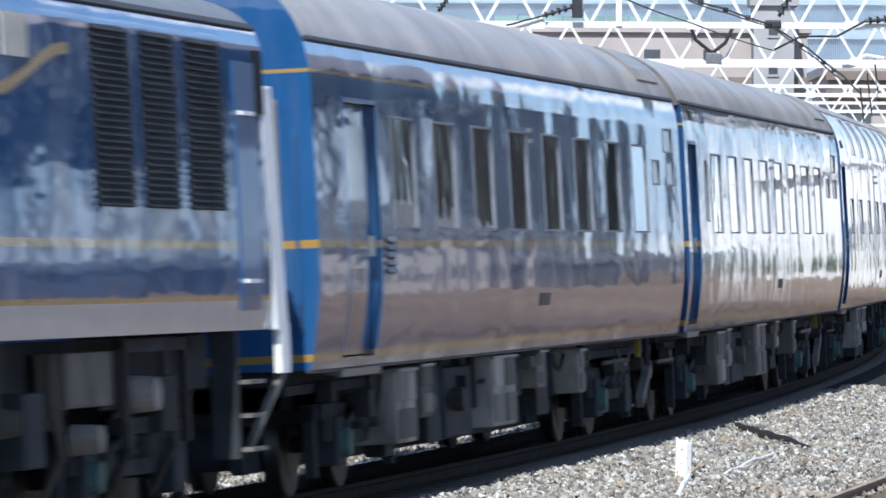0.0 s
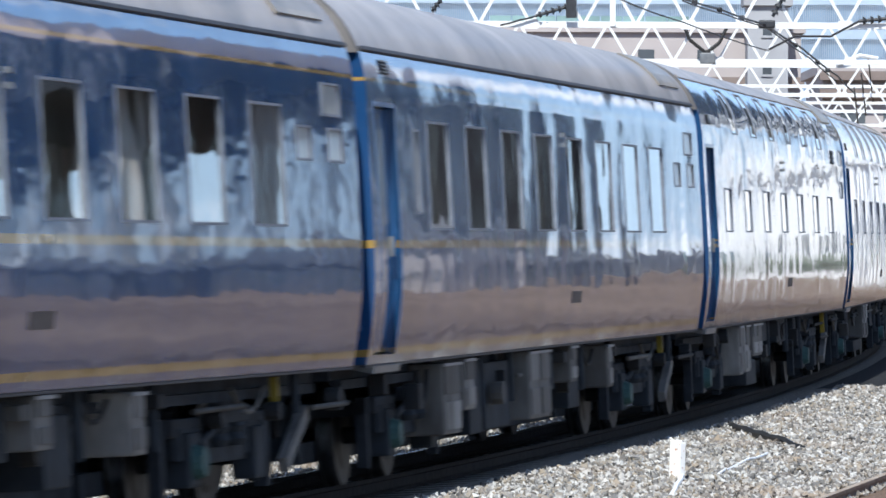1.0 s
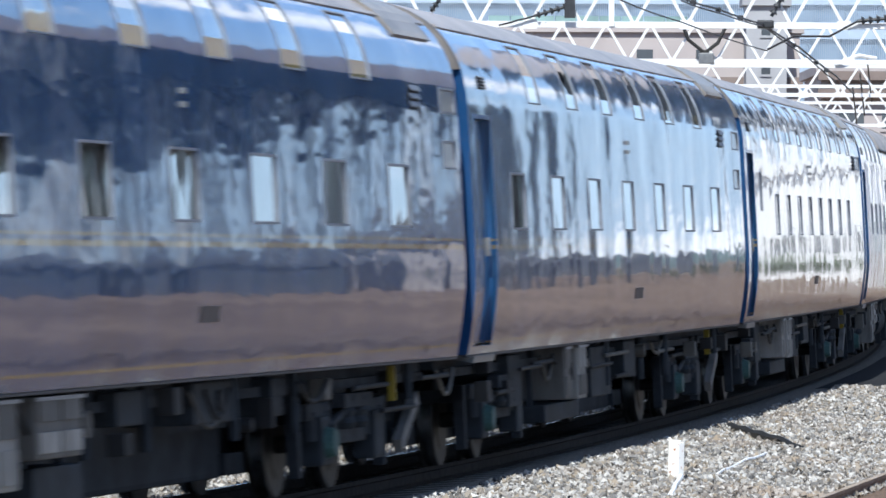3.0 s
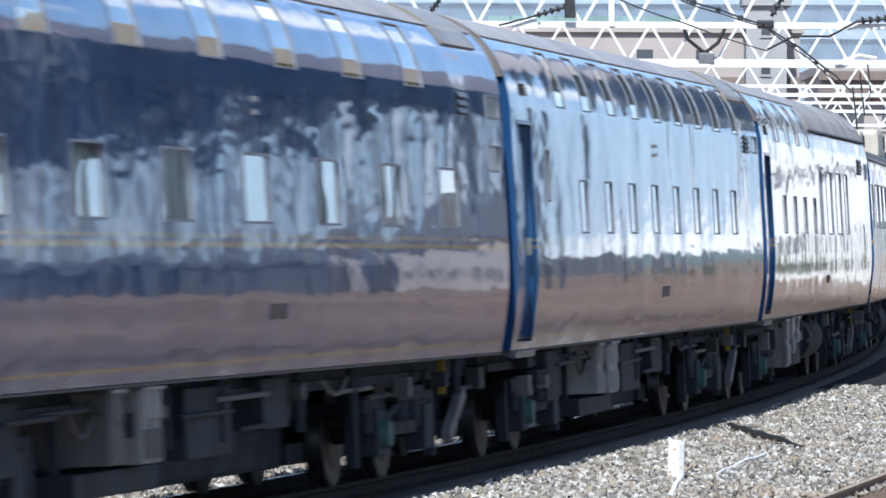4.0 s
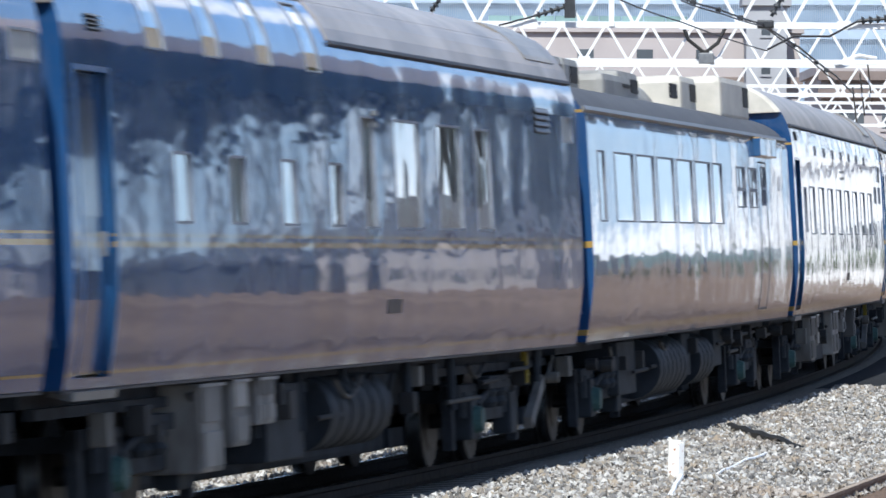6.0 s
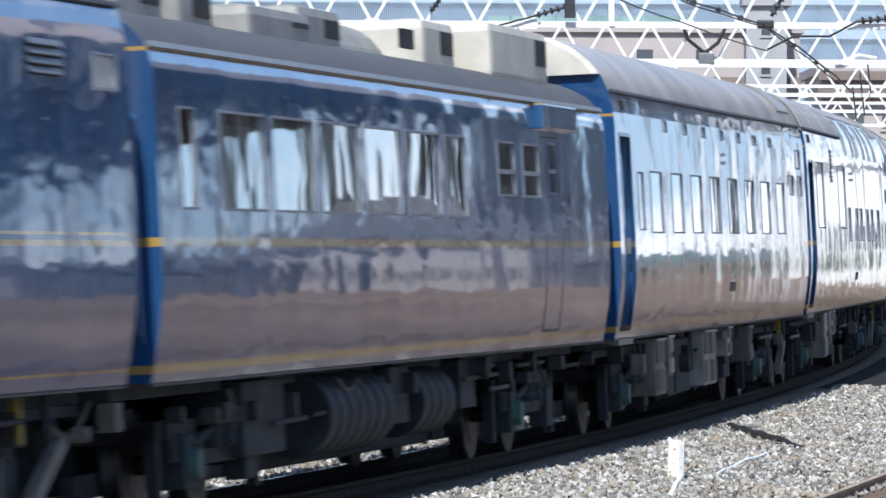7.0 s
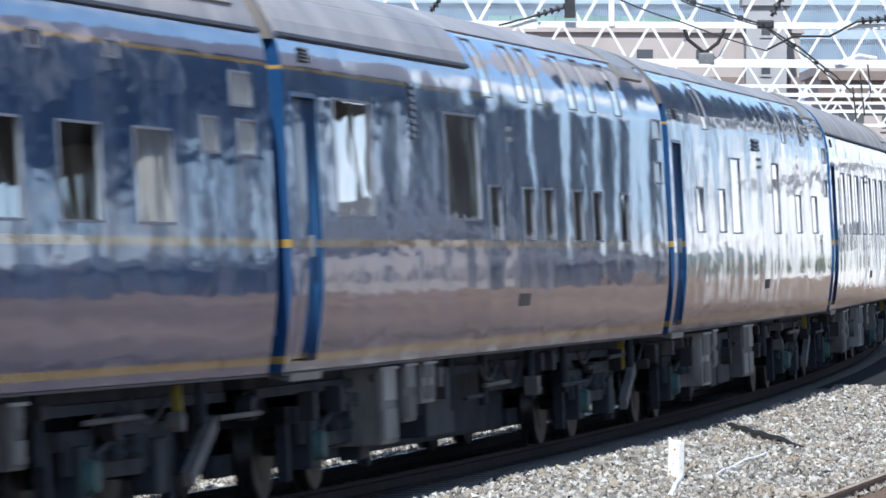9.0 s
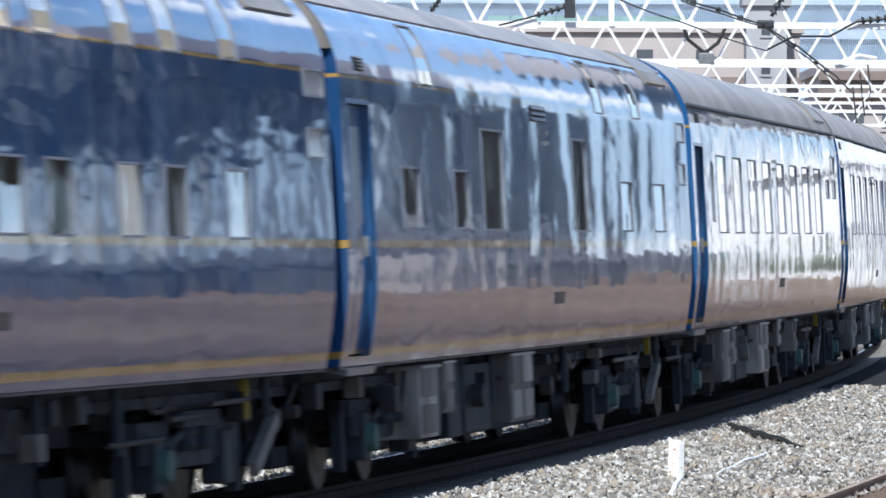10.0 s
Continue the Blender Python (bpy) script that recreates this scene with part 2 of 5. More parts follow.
M_GROUND = r.done(r.ramp(r.noise(0.08, 8), (0.35, (0.125, 0.089, 0.066)), (0.65, (0.21, 0.154, 0.115))), r.bump(r.noise(6, 6), 0.8, 0.05))
r = Mat("marker_paint", 0.6)
rustmask = r.ramp(r.noise(26, 6, (1, 1, 0.6)), (0.60, (0, 0, 0)), (0.67, (1, 1, 1)))
M_MARKER = r.done(r.mix(rustmask, (0.80, 0.78, 0.74), (0.34, 0.13, 0.05)))
M_PINK = plain("pinkish_render", (0.35, 0.315, 0.308), 0.85, 0, 0.10, 0.25)
M_PALE = plain("pale_facade", (0.30, 0.295, 0.29), 0.8, 0, 0.10, 0.3)
M_BROWN = plain("brown_ledge", (0.17, 0.135, 0.12), 0.8, 0, 0.2, 0.5)
M_FARGLASS = plain("facade_glass", (0.27, 0.38, 0.52), 0.3, 0, 0.2, 0.12)
M_FINS = plain("pale_blue_fins", (0.37, 0.45, 0.55), 0.5, 0, 0.08, 0.2)
M_PARAPET = plain("pale_pink_panels", (0.50, 0.42, 0.40), 0.8, 0, 0.12, 0.3)
M_GREYWALL = plain("grey_render", (0.30, 0.305, 0.32), 0.85, 0, 0.12, 0.4)
M_TEALGLASS = plain("greenish_glazing", (0.20, 0.30, 0.29), 0.3, 0, 0.25, 0.4)
M_DARKWIN = plain("far_window_dark", (0.07, 0.08, 0.09), 0.15, 0, 0.3, 0.3)
M_VOID = plain("dark_tinted_glazing", (0.024, 0.028, 0.036), 0.6, 0, 0.3, 0.3, spec=0.1)
M_TIMBER = plain("weathered_dark_timber", (0.085, 0.092, 0.11), 0.85, 0, 0.3, 0.8, spec=0.1)
M_TILE = plain("roof_tile_grey", (0.10, 0.10, 0.11), 0.6, 0, 0.3, 0.8)
M_LEAF = plain("leaf_green", (0.07, 0.10, 0.04), 0.7, 0, 0.4, 0.7, 0.05)
M_BARK = plain("bark", (0.10, 0.075, 0.055), 0.9, 0, 0.3, 3)


# ---------------------------------------------------------------- mesh helpers
def mesh_of(bm, name, materials, smooth=False):
    me = bpy.data.meshes.new(name)
    bm.to_mesh(me)
    bm.free()
    for m in materials if isinstance(materials, (list, tuple)) else [materials]:
        me.materials.append(m)
    if smooth:
        me.polygons.foreach_set("use_smooth", [True] * len(me.polygons))
        me.set_sharp_from_angle(angle=radians(35))
    return me


def part(name, bm, material, parent, label="", smooth=False):
    me = bm if isinstance(bm, bpy.types.Mesh) else mesh_of(bm, name, material, smooth)
    ob = new(name, me)
    ob.parent = parent
    return tagged(ob, label)


def box(bm, x0, x1, y0, y1, z0, z1, bevel=0.0):
    made = bmesh.ops.create_cube(bm, size=1.0, matrix=Matrix.Translation(
        ((x0 + x1) / 2, (y0 + y1) / 2, (z0 + z1) / 2)) @ Matrix.Diagonal((x1 - x0, y1 - y0, z1 - z0, 1)))
    if bevel:
        edges = list({e for v in made["verts"] for e in v.link_edges})
        bmesh.ops.bevel(bm, geom=edges, offset=bevel, segments=2, affect="EDGES", profile=0.6)
    return bm


def one_box(*args, **kw):
    return box(bmesh.new(), *args, **kw)


def rod(bm, a, b, r, sides=8, r2=None):
    """A round bar from a to b."""
    a, b = Vector(a), Vector(b)
    m = Matrix.Translation((a + b) / 2) @ (b - a).to_track_quat("Z", "Y").to_matrix().to_4x4()
    bmesh.ops.create_cone(bm, cap_ends=True, segments=sides, radius1=r, radius2=r if r2 is None else r2,
                          depth=(b - a).length, matrix=m)
    return bm


def bar(bm, a, b, w, h):
    """A flat bar of section w by h from a to b."""
    a, b = Vector(a), Vector(b)
    m = Matrix.Translation((a + b) / 2) @ (b - a).to_track_quat("Z", "Y").to_matrix().to_4x4()
    bmesh.ops.create_cube(bm, size=1.0, matrix=m @ Matrix.Diagonal((w, h, (b - a).length, 1)))
    return bm


def polyline(bm, pts, r, sides=6):
    """A bent round bar through the points, one closed skin."""
    pts = [Vector(p) for p in pts]
    pts = [p for i, p in enumerate(pts) if i == 0 or (p - pts[i - 1]).length > 1e-4]
    rings = []
    for i, p in enumerate(pts):
        d = (pts[min(i + 1, len(pts) - 1)] - pts[max(i - 1, 0)]).normalized()
        u = d.cross(Vector((0.31, 0.17, 0.93))).normalized()
        w = d.cross(u)
        rings.append([bm.verts.new(p + r * (math.cos(a) * u + math.sin(a) * w)) for a in (2 * math.pi * k / sides for k in range(sides))])
    made = [bm.faces.new(rings[0]), bm.faces.new(rings[-1])]
    for a, c in zip(rings, rings[1:]):
        for k in range(sides):
            made.append(bm.faces.new((a[k], a[(k + 1) % sides], c[(k + 1) % sides], c[k])))
    bmesh.ops.recalc_face_normals(bm, faces=made)
    return bm


# ---------------------------------------------------------------- the track
R, TH0, X0, Y0, CANT = 764.06, 0.17985, -0.8385, 55.0, 0.05143
PITCH, BODY, BOGIE = 21.3, 20.8, 14.0


def track(s):
    """Place and heading (radians right of +Y) of the track's centre line at s metres."""
    th = TH0 - s / R
    return X0 + R * (math.cos(th) - math.cos(TH0)), Y0 + R * (math.sin(TH0) - math.sin(th)), th


def rise(s):
    """The line climbs gently out of the curve's near end."""
    return 0.00008 * max(0.0, 8.0 - max(s, -26.0)) ** 2


def beside(s, lat, h=0.0, cant=CANT):
    """A point beside the track: lat metres to its right, h above the rails' plane."""
    x, y, th = track(s)
    l, z = lat * math.cos(cant) - h * math.sin(cant), h * math.cos(cant) + lat * math.sin(cant) + rise(s)
    return Vector((x + math.cos(th) * l, y - math.sin(th) * l, z))


def car_pose(sc):
    a, b = Vector(track(sc - BOGIE / 2)[:2]), Vector(track(sc + BOGIE / 2)[:2])
    za, zb = rise(sc - BOGIE / 2), rise(sc + BOGIE / 2)
    c, d = (a + b) / 2, Vector((*(b - a), zb - za)).normalized()
    n = d.cross(Vector((0, 0, 1))).normalized()
    level = n.cross(d)
    side = n * math.cos(CANT) + level * math.sin(CANT)
    up = level * math.cos(CANT) - n * math.sin(CANT)
    m = Matrix((d, -side, up)).transposed().to_4x4()
    m.translation = (c.x, c.y, (za + zb) / 2)
    return m


# ground: one sheet to the horizon, dropped under the ballast beds
def ribbon(s_list, section):
    """A sheet swept along the track from a section of (lat, z) points in level coordinates."""
    bm = bmesh.new()
    rows = []
    for s in s_list:
        x, y, th = track(s)
        rows.append([bm.verts.new((x + math.cos(th) * l, y - math.sin(th) * l, z)) for l, z in section])
    for a, b in zip(rows, rows[1:]):
        for i in range(len(section) - 1):
            bm.faces.new((a[i], a[i + 1], b[i + 1], b[i]))
    return bm


bm = bmesh.new()
bmesh.ops.create_grid(bm, x_segments=40, y_segments=40, size=2500, matrix=Matrix.Translation((0, 0, -0.75)))
tagged(new("ground", mesh_of(bm, "ground", M_GROUND)), "bare brown ground reaching to the horizon", "ground", kind="structure")

# Unseen ring of hills, added to close the horizon in reflections
bm = bmesh.new()
ring = []
for i in range(120):
    a = 2 * math.pi * i / 120
    h = 15 + 4 * math.sin(a * 5 + 1) + 3 * math.sin(a * 17) + 2 * math.sin(a * 41 + 2)
    ring.append([bm.verts.new((r_ * math.cos(a), r_ * math.sin(a), z_)) for r_, z_ in ((2000, -0.75), (2050, h * 0.7), (2120, h), (2400, -0.75))])
for a, c in zip(ring, ring[1:] + ring[:1]):
    for i in range(3):
        bm.faces.new((a[i], a[i + 1], c[i + 1], c[i]))
tagged(new("backdrop", mesh_of(bm, "backdrop", M_HILL, True)), "unseen low wooded hills, added to close the horizon in reflections", "hills", kind="structure")

SECTION = [(-5.6, -0.74), (-3.4, -0.40), (-2.0, -0.27), (-1.3, -0.245), (1.1, -0.098), (1.42, -0.118), (1.75, -0.125), (2.5, -0.155),
           (3.3, -0.21), (4.0, -0.29), (4.36, -0.29)]
SIDE_SECTION = [(4.36, -0.29), (6.3, -0.29), (7.6, -0.42), (9.0, -0.74)]
S_BED = [-150 + 5 * i for i in range(69)]
tagged(new("ballast_bed", mesh_of(ribbon(S_BED, SECTION), "ballast_bed", M_BALLAST, True)),
       "grey crushed stone ballast bed under two tracks", "ballast", kind="structure")


tagged(new("ballast_bed", mesh_of(ribbon(S_BED, SIDE_SECTION), "ballast_bed", M_RUSTBED, True)),
       "rust-brown ballast bed of the neighbouring track", "ballast", kind="structure")


# Low wall added to keep the gaps under the train dark
tagged(new("wall_far_side", mesh_of(ribbon([-150 + 5 * i for i in range(69)], [(-4.6, -0.72), (-4.6, 1.1), (-5.0, 1.1), (-5.0, -0.72)]), "wall_far_side", M_WALL)),
       "low dark wall added behind the train to darken the gaps below", "wall", kind="structure")


def bed_height(lat):
    for (a, za), (b, zb) in zip(SECTION, SECTION[1:]):
        if a <= lat <= b:
            return za + (zb - za) * (lat - a) / (b - a)
    return -0.74


RAIL = [(-0.0325, -0.002), (-0.019, 0), (0.019, 0), (0.0325, -0.002), (0.0325, -0.035), (0.009, -0.05), (0.009, -0.125), (0.062, -0.14), (0.062, -0.153),
        (-0.062, -0.153), (-0.062, -0.14), (-0.009, -0.125), (-0.009, -0.05), (-0.0325, -0.035)]


def rail(name, lat, cant, drop, label):
    """A rail of web and foot, with its running head as a part."""
    web, head = bmesh.new(), bmesh.new()
    n = len(RAIL)
    for bm, faces in ((web, range(4, n - 1)), (head, [n - 1, 0, 1, 2, 3])):
        rows = []
        for i in range(130):
            s = -120 + 2.5 * i
            rows.append([bm.verts.new(beside(s, lat + l, h, cant) + Vector((0, 0, drop))) for l, h in RAIL])
        for a, b in zip(rows, rows[1:]):
            for i in faces:
                f = bm.faces.new((a[i], a[(i + 1) % n], b[(i + 1) % n], b[i]))
                if bm is head:
                    f.material_index = {0: 1, 1: 2, 2: 1}.get(i, 0)
        bmesh.ops.delete(bm, geom=[v for v in bm.verts if not v.link_faces], context="VERTS")
        outward = bm.faces[:]
        bmesh.ops.recalc_face_normals(bm, faces=outward)
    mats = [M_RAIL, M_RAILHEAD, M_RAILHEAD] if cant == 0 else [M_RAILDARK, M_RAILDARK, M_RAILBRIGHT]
    ob = tagged(new(name, mesh_of(web, name, mats[0])), label, "rail", "rails")
    top = new("rail_head", mesh_of(head, "rail_head", mats))
    top.parent = ob
    return ob


RAIL_LABEL = "rust-brown steel rail with worn bright head"
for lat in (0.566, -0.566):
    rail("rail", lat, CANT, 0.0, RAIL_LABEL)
SIDE_LAT, SIDE_DROP = 4.95, -0.17
for lat in (-0.566, 0.566):
    rail("rail", SIDE_LAT + lat, 0.0, SIDE_DROP, RAIL_LABEL + " beside the ballast")

bm = one_box(-0.11, 0.11, -1.0, 1.0, -0.155, 0.0, bevel=0.012)
sleeper_mesh = mesh_of(bm, "sleeper", M_CONC)
for i in range(150):
    s = -20 + 0.62 * i
    for lat, cant, top in ((0.0, CANT, -0.158), (SIDE_LAT, 0.0, SIDE_DROP - 0.158)):
        x, y, th = track(s)
        p = beside(s, lat, 0, cant)
        if lat:
            p.z = 0
        ob = new("sleeper", sleeper_mesh)
        ob.matrix_world = Matrix.Translation((p.x, p.y, p.z + top)) @ Matrix.Rotation(math.pi / 2 - th, 4, "Z") @ Matrix.Rotation(-cant, 4, "X")
        tagged(ob, "grey concrete sleeper sunk in the ballast", "sleeper", "sleepers under the tracks")


def stones():
    """Crushed stone lying on the bed, uneven lumps in one mesh."""
    rng = np.random.default_rng(4)
    count = 80000
    s = rng.uniform(-14, 37.5, count)
    lat = rng.uniform(1.24, 4.45, count)
    far = rng.uniform(0, 1, count) < 0.22
    lat[far] = rng.uniform(-3.6, -0.75, far.sum())
    s = s - np.where(lat > 0, 0.6 * np.abs(lat - 2.4) ** 2 * (s > 27), 0)
    size = rng.gamma(9.0, 0.0026, count).clip(0.010, 0.05)
    base = np.array([(1, 0, 0), (-1, 0, 0), (0, 1, 0), (0, -1, 0), (0, 0, 1), (0, 0, -1)], float)
    faces0 = np.array([(0, 2, 4), (2, 1, 4), (1, 3, 4), (3, 0, 4), (2, 0, 5), (1, 2, 5), (3, 1, 5), (0, 3, 5)])
    th = TH0 - s / R
    x = X0 + R * (np.cos(th) - math.cos(TH0)) + np.cos(th) * lat
    y = Y0 + R * (math.sin(TH0) - np.sin(th)) - np.sin(th) * lat
    z = np.interp(lat, [p[0] for p in SECTION], [p[1] for p in SECTION]) + size * 0.35
    z += 0.022 * np.sin(s * 1.7 + lat * 2.1) * np.sin(lat * 3.3 - s * 0.6) + rng.uniform(-0.012, 0.022, count)
    q = rng.normal(size=(count, 4))
    q /= np.linalg.norm(q, axis=1)[:, None]
    a, b, c, d = q.T
    rot = np.stack([1 - 2 * (c * c + d * d), 2 * (b * c - a * d), 2 * (b * d + a * c),
                    2 * (b * c + a * d), 1 - 2 * (b * b + d * d), 2 * (c * d - a * b),
                    2 * (b * d - a * c), 2 * (c * d + a * b), 1 - 2 * (b * b + c * c)], 1).reshape(-1, 3, 3)
    shape = base[None] * rng.uniform(0.6, 1.35, (count, 6, 1)) + rng.normal(0, 0.22, (count, 6, 3))
    verts = np.einsum("nij,nkj->nki", rot, shape * size[:, None, None]) + np.stack([x, y, z], 1)[:, None]
    faces = (faces0[None] + 6 * np.arange(count)[:, None, None]).reshape(-1, 3)
    me = bpy.data.meshes.new("ballast_stones")
    me.from_pydata(verts.reshape(-1, 3).tolist(), [], faces.tolist())
    me.materials.append(M_STONE)
    return tagged(new("ballast_stones", me), "loose grey and tan crushed ballast stones", "gravel", kind="stuff")


stones()
# Shadow on the far ballast, painted in as a near-black strip
bm = ribbon([35.6, 38, 41, 45, 49, 53, 57, 60], [(0.95, -0.102), (1.1, -0.092), (1.42, -0.112), (1.75, -0.118), (2.5, -0.145), (3.3, -0.20), (4.0, -0.28), (4.34, -0.285)])
tagged(new("cinder_bed", mesh_of(bm, "cinder_bed", M_SHADE_BED, True)), "near-black patch painted as shade on the ballast between the tracks", "ballast", kind="structure")


# ---------------------------------------------------------------- the train
class Shape:
    """The cross-section of a car: half width at a height, and points off its skin."""

    def __init__(self, sill=1.06, shoulder=3.2, top=4.36, half=1.45):
        self.sill, self.shoulder, self.top, self.half = sill, shoulder, top, half

    def lat(self, z):
        low = [(0.9, 1.30), (1.06, 1.335), (1.25, 1.375), (1.45, 1.41), (1.65, 1.437), (1.85, 1.448), (2.1, 1.45)]
        k = self.half / 1.45
        if z <= 2.1:
            return k * float(np.interp(z, [p[0] for p in low], [p[1] for p in low]))
        if z <= self.shoulder:
            return k * (1.45 - 0.012 * (z - 2.1) / (self.shoulder - 2.1))
        q = min(1.0, (z - self.shoulder) / (self.top - self.shoulder))
        return k * 1.438 * (1 - q ** 2.6) ** (1 / 2.6)

    def at(self, x, z, off, side):
        """A point on the skin; side -1 is the local -y side."""
        d = 0.004
        za, zb = min(z + d, self.top - 1e-4), z - d
        t = Vector((self.lat(za) - self.lat(zb), za - zb)).normalized()
        return Vector((x, side * (self.lat(z) + t.y * off), z - t.x * off))

    def heights(self, z0, z1):
        zs = [z for z in ZROWS(self) if z0 + 0.005 < z < z1 - 0.005]
        return [z0, *zs, z1]


def ZROWS(sh):
    low = [1.15, 1.25, 1.35, 1.45, 1.55, 1.65, 1.75, 1.85, 1.95, 2.1, 2.4, 2.8]
    k = sh.top - sh.shoulder
    curve = [sh.shoulder + k * q for q in (0.0, 0.12, 0.22, 0.32, 0.42, 0.52, 0.61, 0.69, 0.76, 0.82, 0.87, 0.91, 0.945, 0.97, 0.987, 0.997)]
    return [z for z in low if z > sh.sill + 0.04] + curve


def strip(bm, sh, x0, x1, z0, z1, off0, off1, side=-1):
    """A slab that follows the skin between two heights, from off0 to off1 outside it."""
    zs = sh.heights(z0, z1)
    rows = [[bm.verts.new(sh.at(x, z, o, side)) for x, o in ((x0, off0), (x1, off0), (x1, off1), (x0, off1))] for z in zs]
    made = []
    for a, b in zip(rows, rows[1:]):
        for i in range(4):
            made.append(bm.faces.new((a[i], a[(i + 1) % 4], b[(i + 1) % 4], b[i])))
    made += [bm.faces.new(rows[0]), bm.faces.new(rows[-1])]
    bmesh.ops.recalc_face_normals(bm, faces=made)
    return bm


def shell(sh, x0, x1, holes, paint_to, hole_sides=(-1, 1)):
    """The skin of a car, open at its windows and doors, with both ends closed. Faces above paint_to take the roof's material."""
    zs = sorted({sh.sill, *ZROWS(sh), *(z for h in holes for z in h[2:4]), paint_to})
    zs = [z for i, z in enumerate(zs) if i == 0 or z - zs[i - 1] > 1e-4]
    xs = sorted({x0, x1, *(x for h in holes for x in h[:2]), *(x0 + (x1 - x0) * i / 20 for i in range(21))})
    xs = [x for i, x in enumerate(xs) if i == 0 or x - xs[i - 1] > 1e-4]
    bm = bmesh.new()
    grid = {}
    for i, x in enumerate(xs):
        for j, z in enumerate(zs):
            for s in (-1, 1):
                grid[i, j, s] = bm.verts.new((x, s * sh.lat(z), z))
    for i in range(len(xs) - 1):
        xm = (xs[i] + xs[i + 1]) / 2
        for j in range(len(zs) - 1):
            zm = (zs[j] + zs[j + 1]) / 2
            hole = any(h[0] < xm < h[1] and h[2] < zm < h[3] for h in holes)
            for s in (-1, 1):
                if hole and s in hole_sides:
                    continue
                q = [grid[i, j, s], grid[i + 1, j, s], grid[i + 1, j + 1, s], grid[i, j + 1, s]]
                f = bm.faces.new(q if s < 0 else q[::-1])
                f.material_index = 1 if zm > paint_to else 0
                f.smooth = True
        j = len(zs) - 1
        f = bm.faces.new((grid[i, j, -1], grid[i + 1, j, -1], grid[i + 1, j, 1], grid[i, j, 1]))
        f.material_index, f.smooth = 1, True
        bm.faces.new((grid[i, 0, 1], grid[i + 1, 0, 1], grid[i + 1, 0, -1], grid[i, 0, -1]))
    for i, flip in ((0, False), (len(xs) - 1, True)):
        ring = [grid[i, j, -1] for j in range(len(zs))] + [grid[i, j, 1] for j in reversed(range(len(zs)))]
        f = bm.faces.new(ring if flip else ring[::-1])
        f.material_index = 2
    bmesh.ops.recalc_face_normals(bm, faces=bm.faces)
    return bm


def body_part(name, bm, materials, car, label=""):
    ob = part(name, mesh_of(bm, name, materials), None, car, label)
    s = ob.modifiers.new("thickness", "SOLIDIFY")
    s.thickness, s.offset, s.use_rim = 0.05, -1.0, True
    solid = bpy.data.meshes.new_from_object(ob.evaluated_get(bpy.context.evaluated_depsgraph_get()))
    ob.modifiers.remove(s)
    ob.data = solid
    solid.set_sharp_from_angle(angle=radians(32))
    return ob


def window(car, sh, x0, x1, z0, z1, side, curtain=0.0, mullion=False, slim=False, pane=M_GLASS):
    fr = bmesh.new()
    w = 0.014 if slim else 0.020
    deep = -0.006 if slim else -0.010
    for a in ((x0, x1, z0, z0 + w), (x0, x1, z1 - w, z1), (x0, x0 + w, z0 + w, z1 - w), (x1 - w, x1, z0 + w, z1 - w)):
        strip(fr, sh, *a, -0.05, 0.007, side)
    if mullion:
        zm = z0 + (z1 - z0) * 0.45
        strip(fr, sh, x0 + w, x1 - w, zm - 0.02, zm + 0.02, -0.03, 0.006, side)
    win = part("window", fr, M_WINFRAME, car)
    part("pane", strip(bmesh.new(), sh, x0 + w, x1 - w, z0 + w, z1 - w, deep - 0.008, deep, side), pane, win).visible_shadow = False
    if curtain:
        cu = bmesh.new()
        n, wide = 9, (x1 - x0) * curtain
        for i in range(n):
            a, b = x0 + wide * i / n, x0 + wide * (i + 1) / n
            o = -0.11 - 0.03 * (i % 2)
            strip(cu, sh, a, b, z0 + 0.02, z1 - 0.02, o - 0.012, o, side)
        part("curtain", cu, M_CURTAIN, win, "drawn beige curtain")
    return win


def louvre(car, sh, x0, x1, z0, z1, side, slats, name="louvre", blade=M_BOXDARK):
    # Dark of the gaps put into a solid black sheet behind the slats
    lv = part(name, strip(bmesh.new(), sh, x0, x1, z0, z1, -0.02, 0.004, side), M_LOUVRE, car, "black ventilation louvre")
    step = (z1 - z0) / slats
    for i in range(slats):
        z = z0 + step * i
        bm = bmesh.new()
        p = [sh.at(x, zz, o, side) for zz, o in ((z + step * 0.15, 0.026), (z + step * 0.75, 0.006)) for x in (x0, x1)]
        q = [v + Vector((0, 0, step * 0.16)) for v in p]
        vs = [bm.verts.new(v) for v in (*p, *q)]
        for f in ((0, 1, 3, 2), (4, 5, 7, 6), (0, 1, 5, 4), (2, 3, 7, 6), (0, 2, 6, 4), (1, 3, 7, 5)):
            bm.faces.new([vs[k] for k in f])
        bmesh.ops.recalc_face_normals(bm, faces=bm.faces)
        part("slat", bm, blade, lv)
    return lv


# shared bogie meshes, round the bogie's own centre
def wheel_mesh():
    bm = bmesh.new()
    rod(bm, (0, -0.645, 0), (0, -0.52, 0), 0.43, 28)
    rod(bm, (0, -0.52, 0), (0, -0.495, 0), 0.458, 28)
    rod(bm, (0, -0.66, 0), (0, -0.644, 0), 0.24, 20, 0.30)
    for f in bm.faces:
        c = f.calc_center_median()
        f.material_index = 1 if abs(math.hypot(c.x, c.z) - 0.43) < 0.012 and len(f.verts) == 4 else 0
    return mesh_of(bm, "wheel", [M_WHEEL, M_TREAD])


def axle_mesh():
    return mesh_of(rod(bmesh.new(), (0, -0.98, 0), (0, 0.98, 0), 0.075, 12), "axle", M_WHEEL)


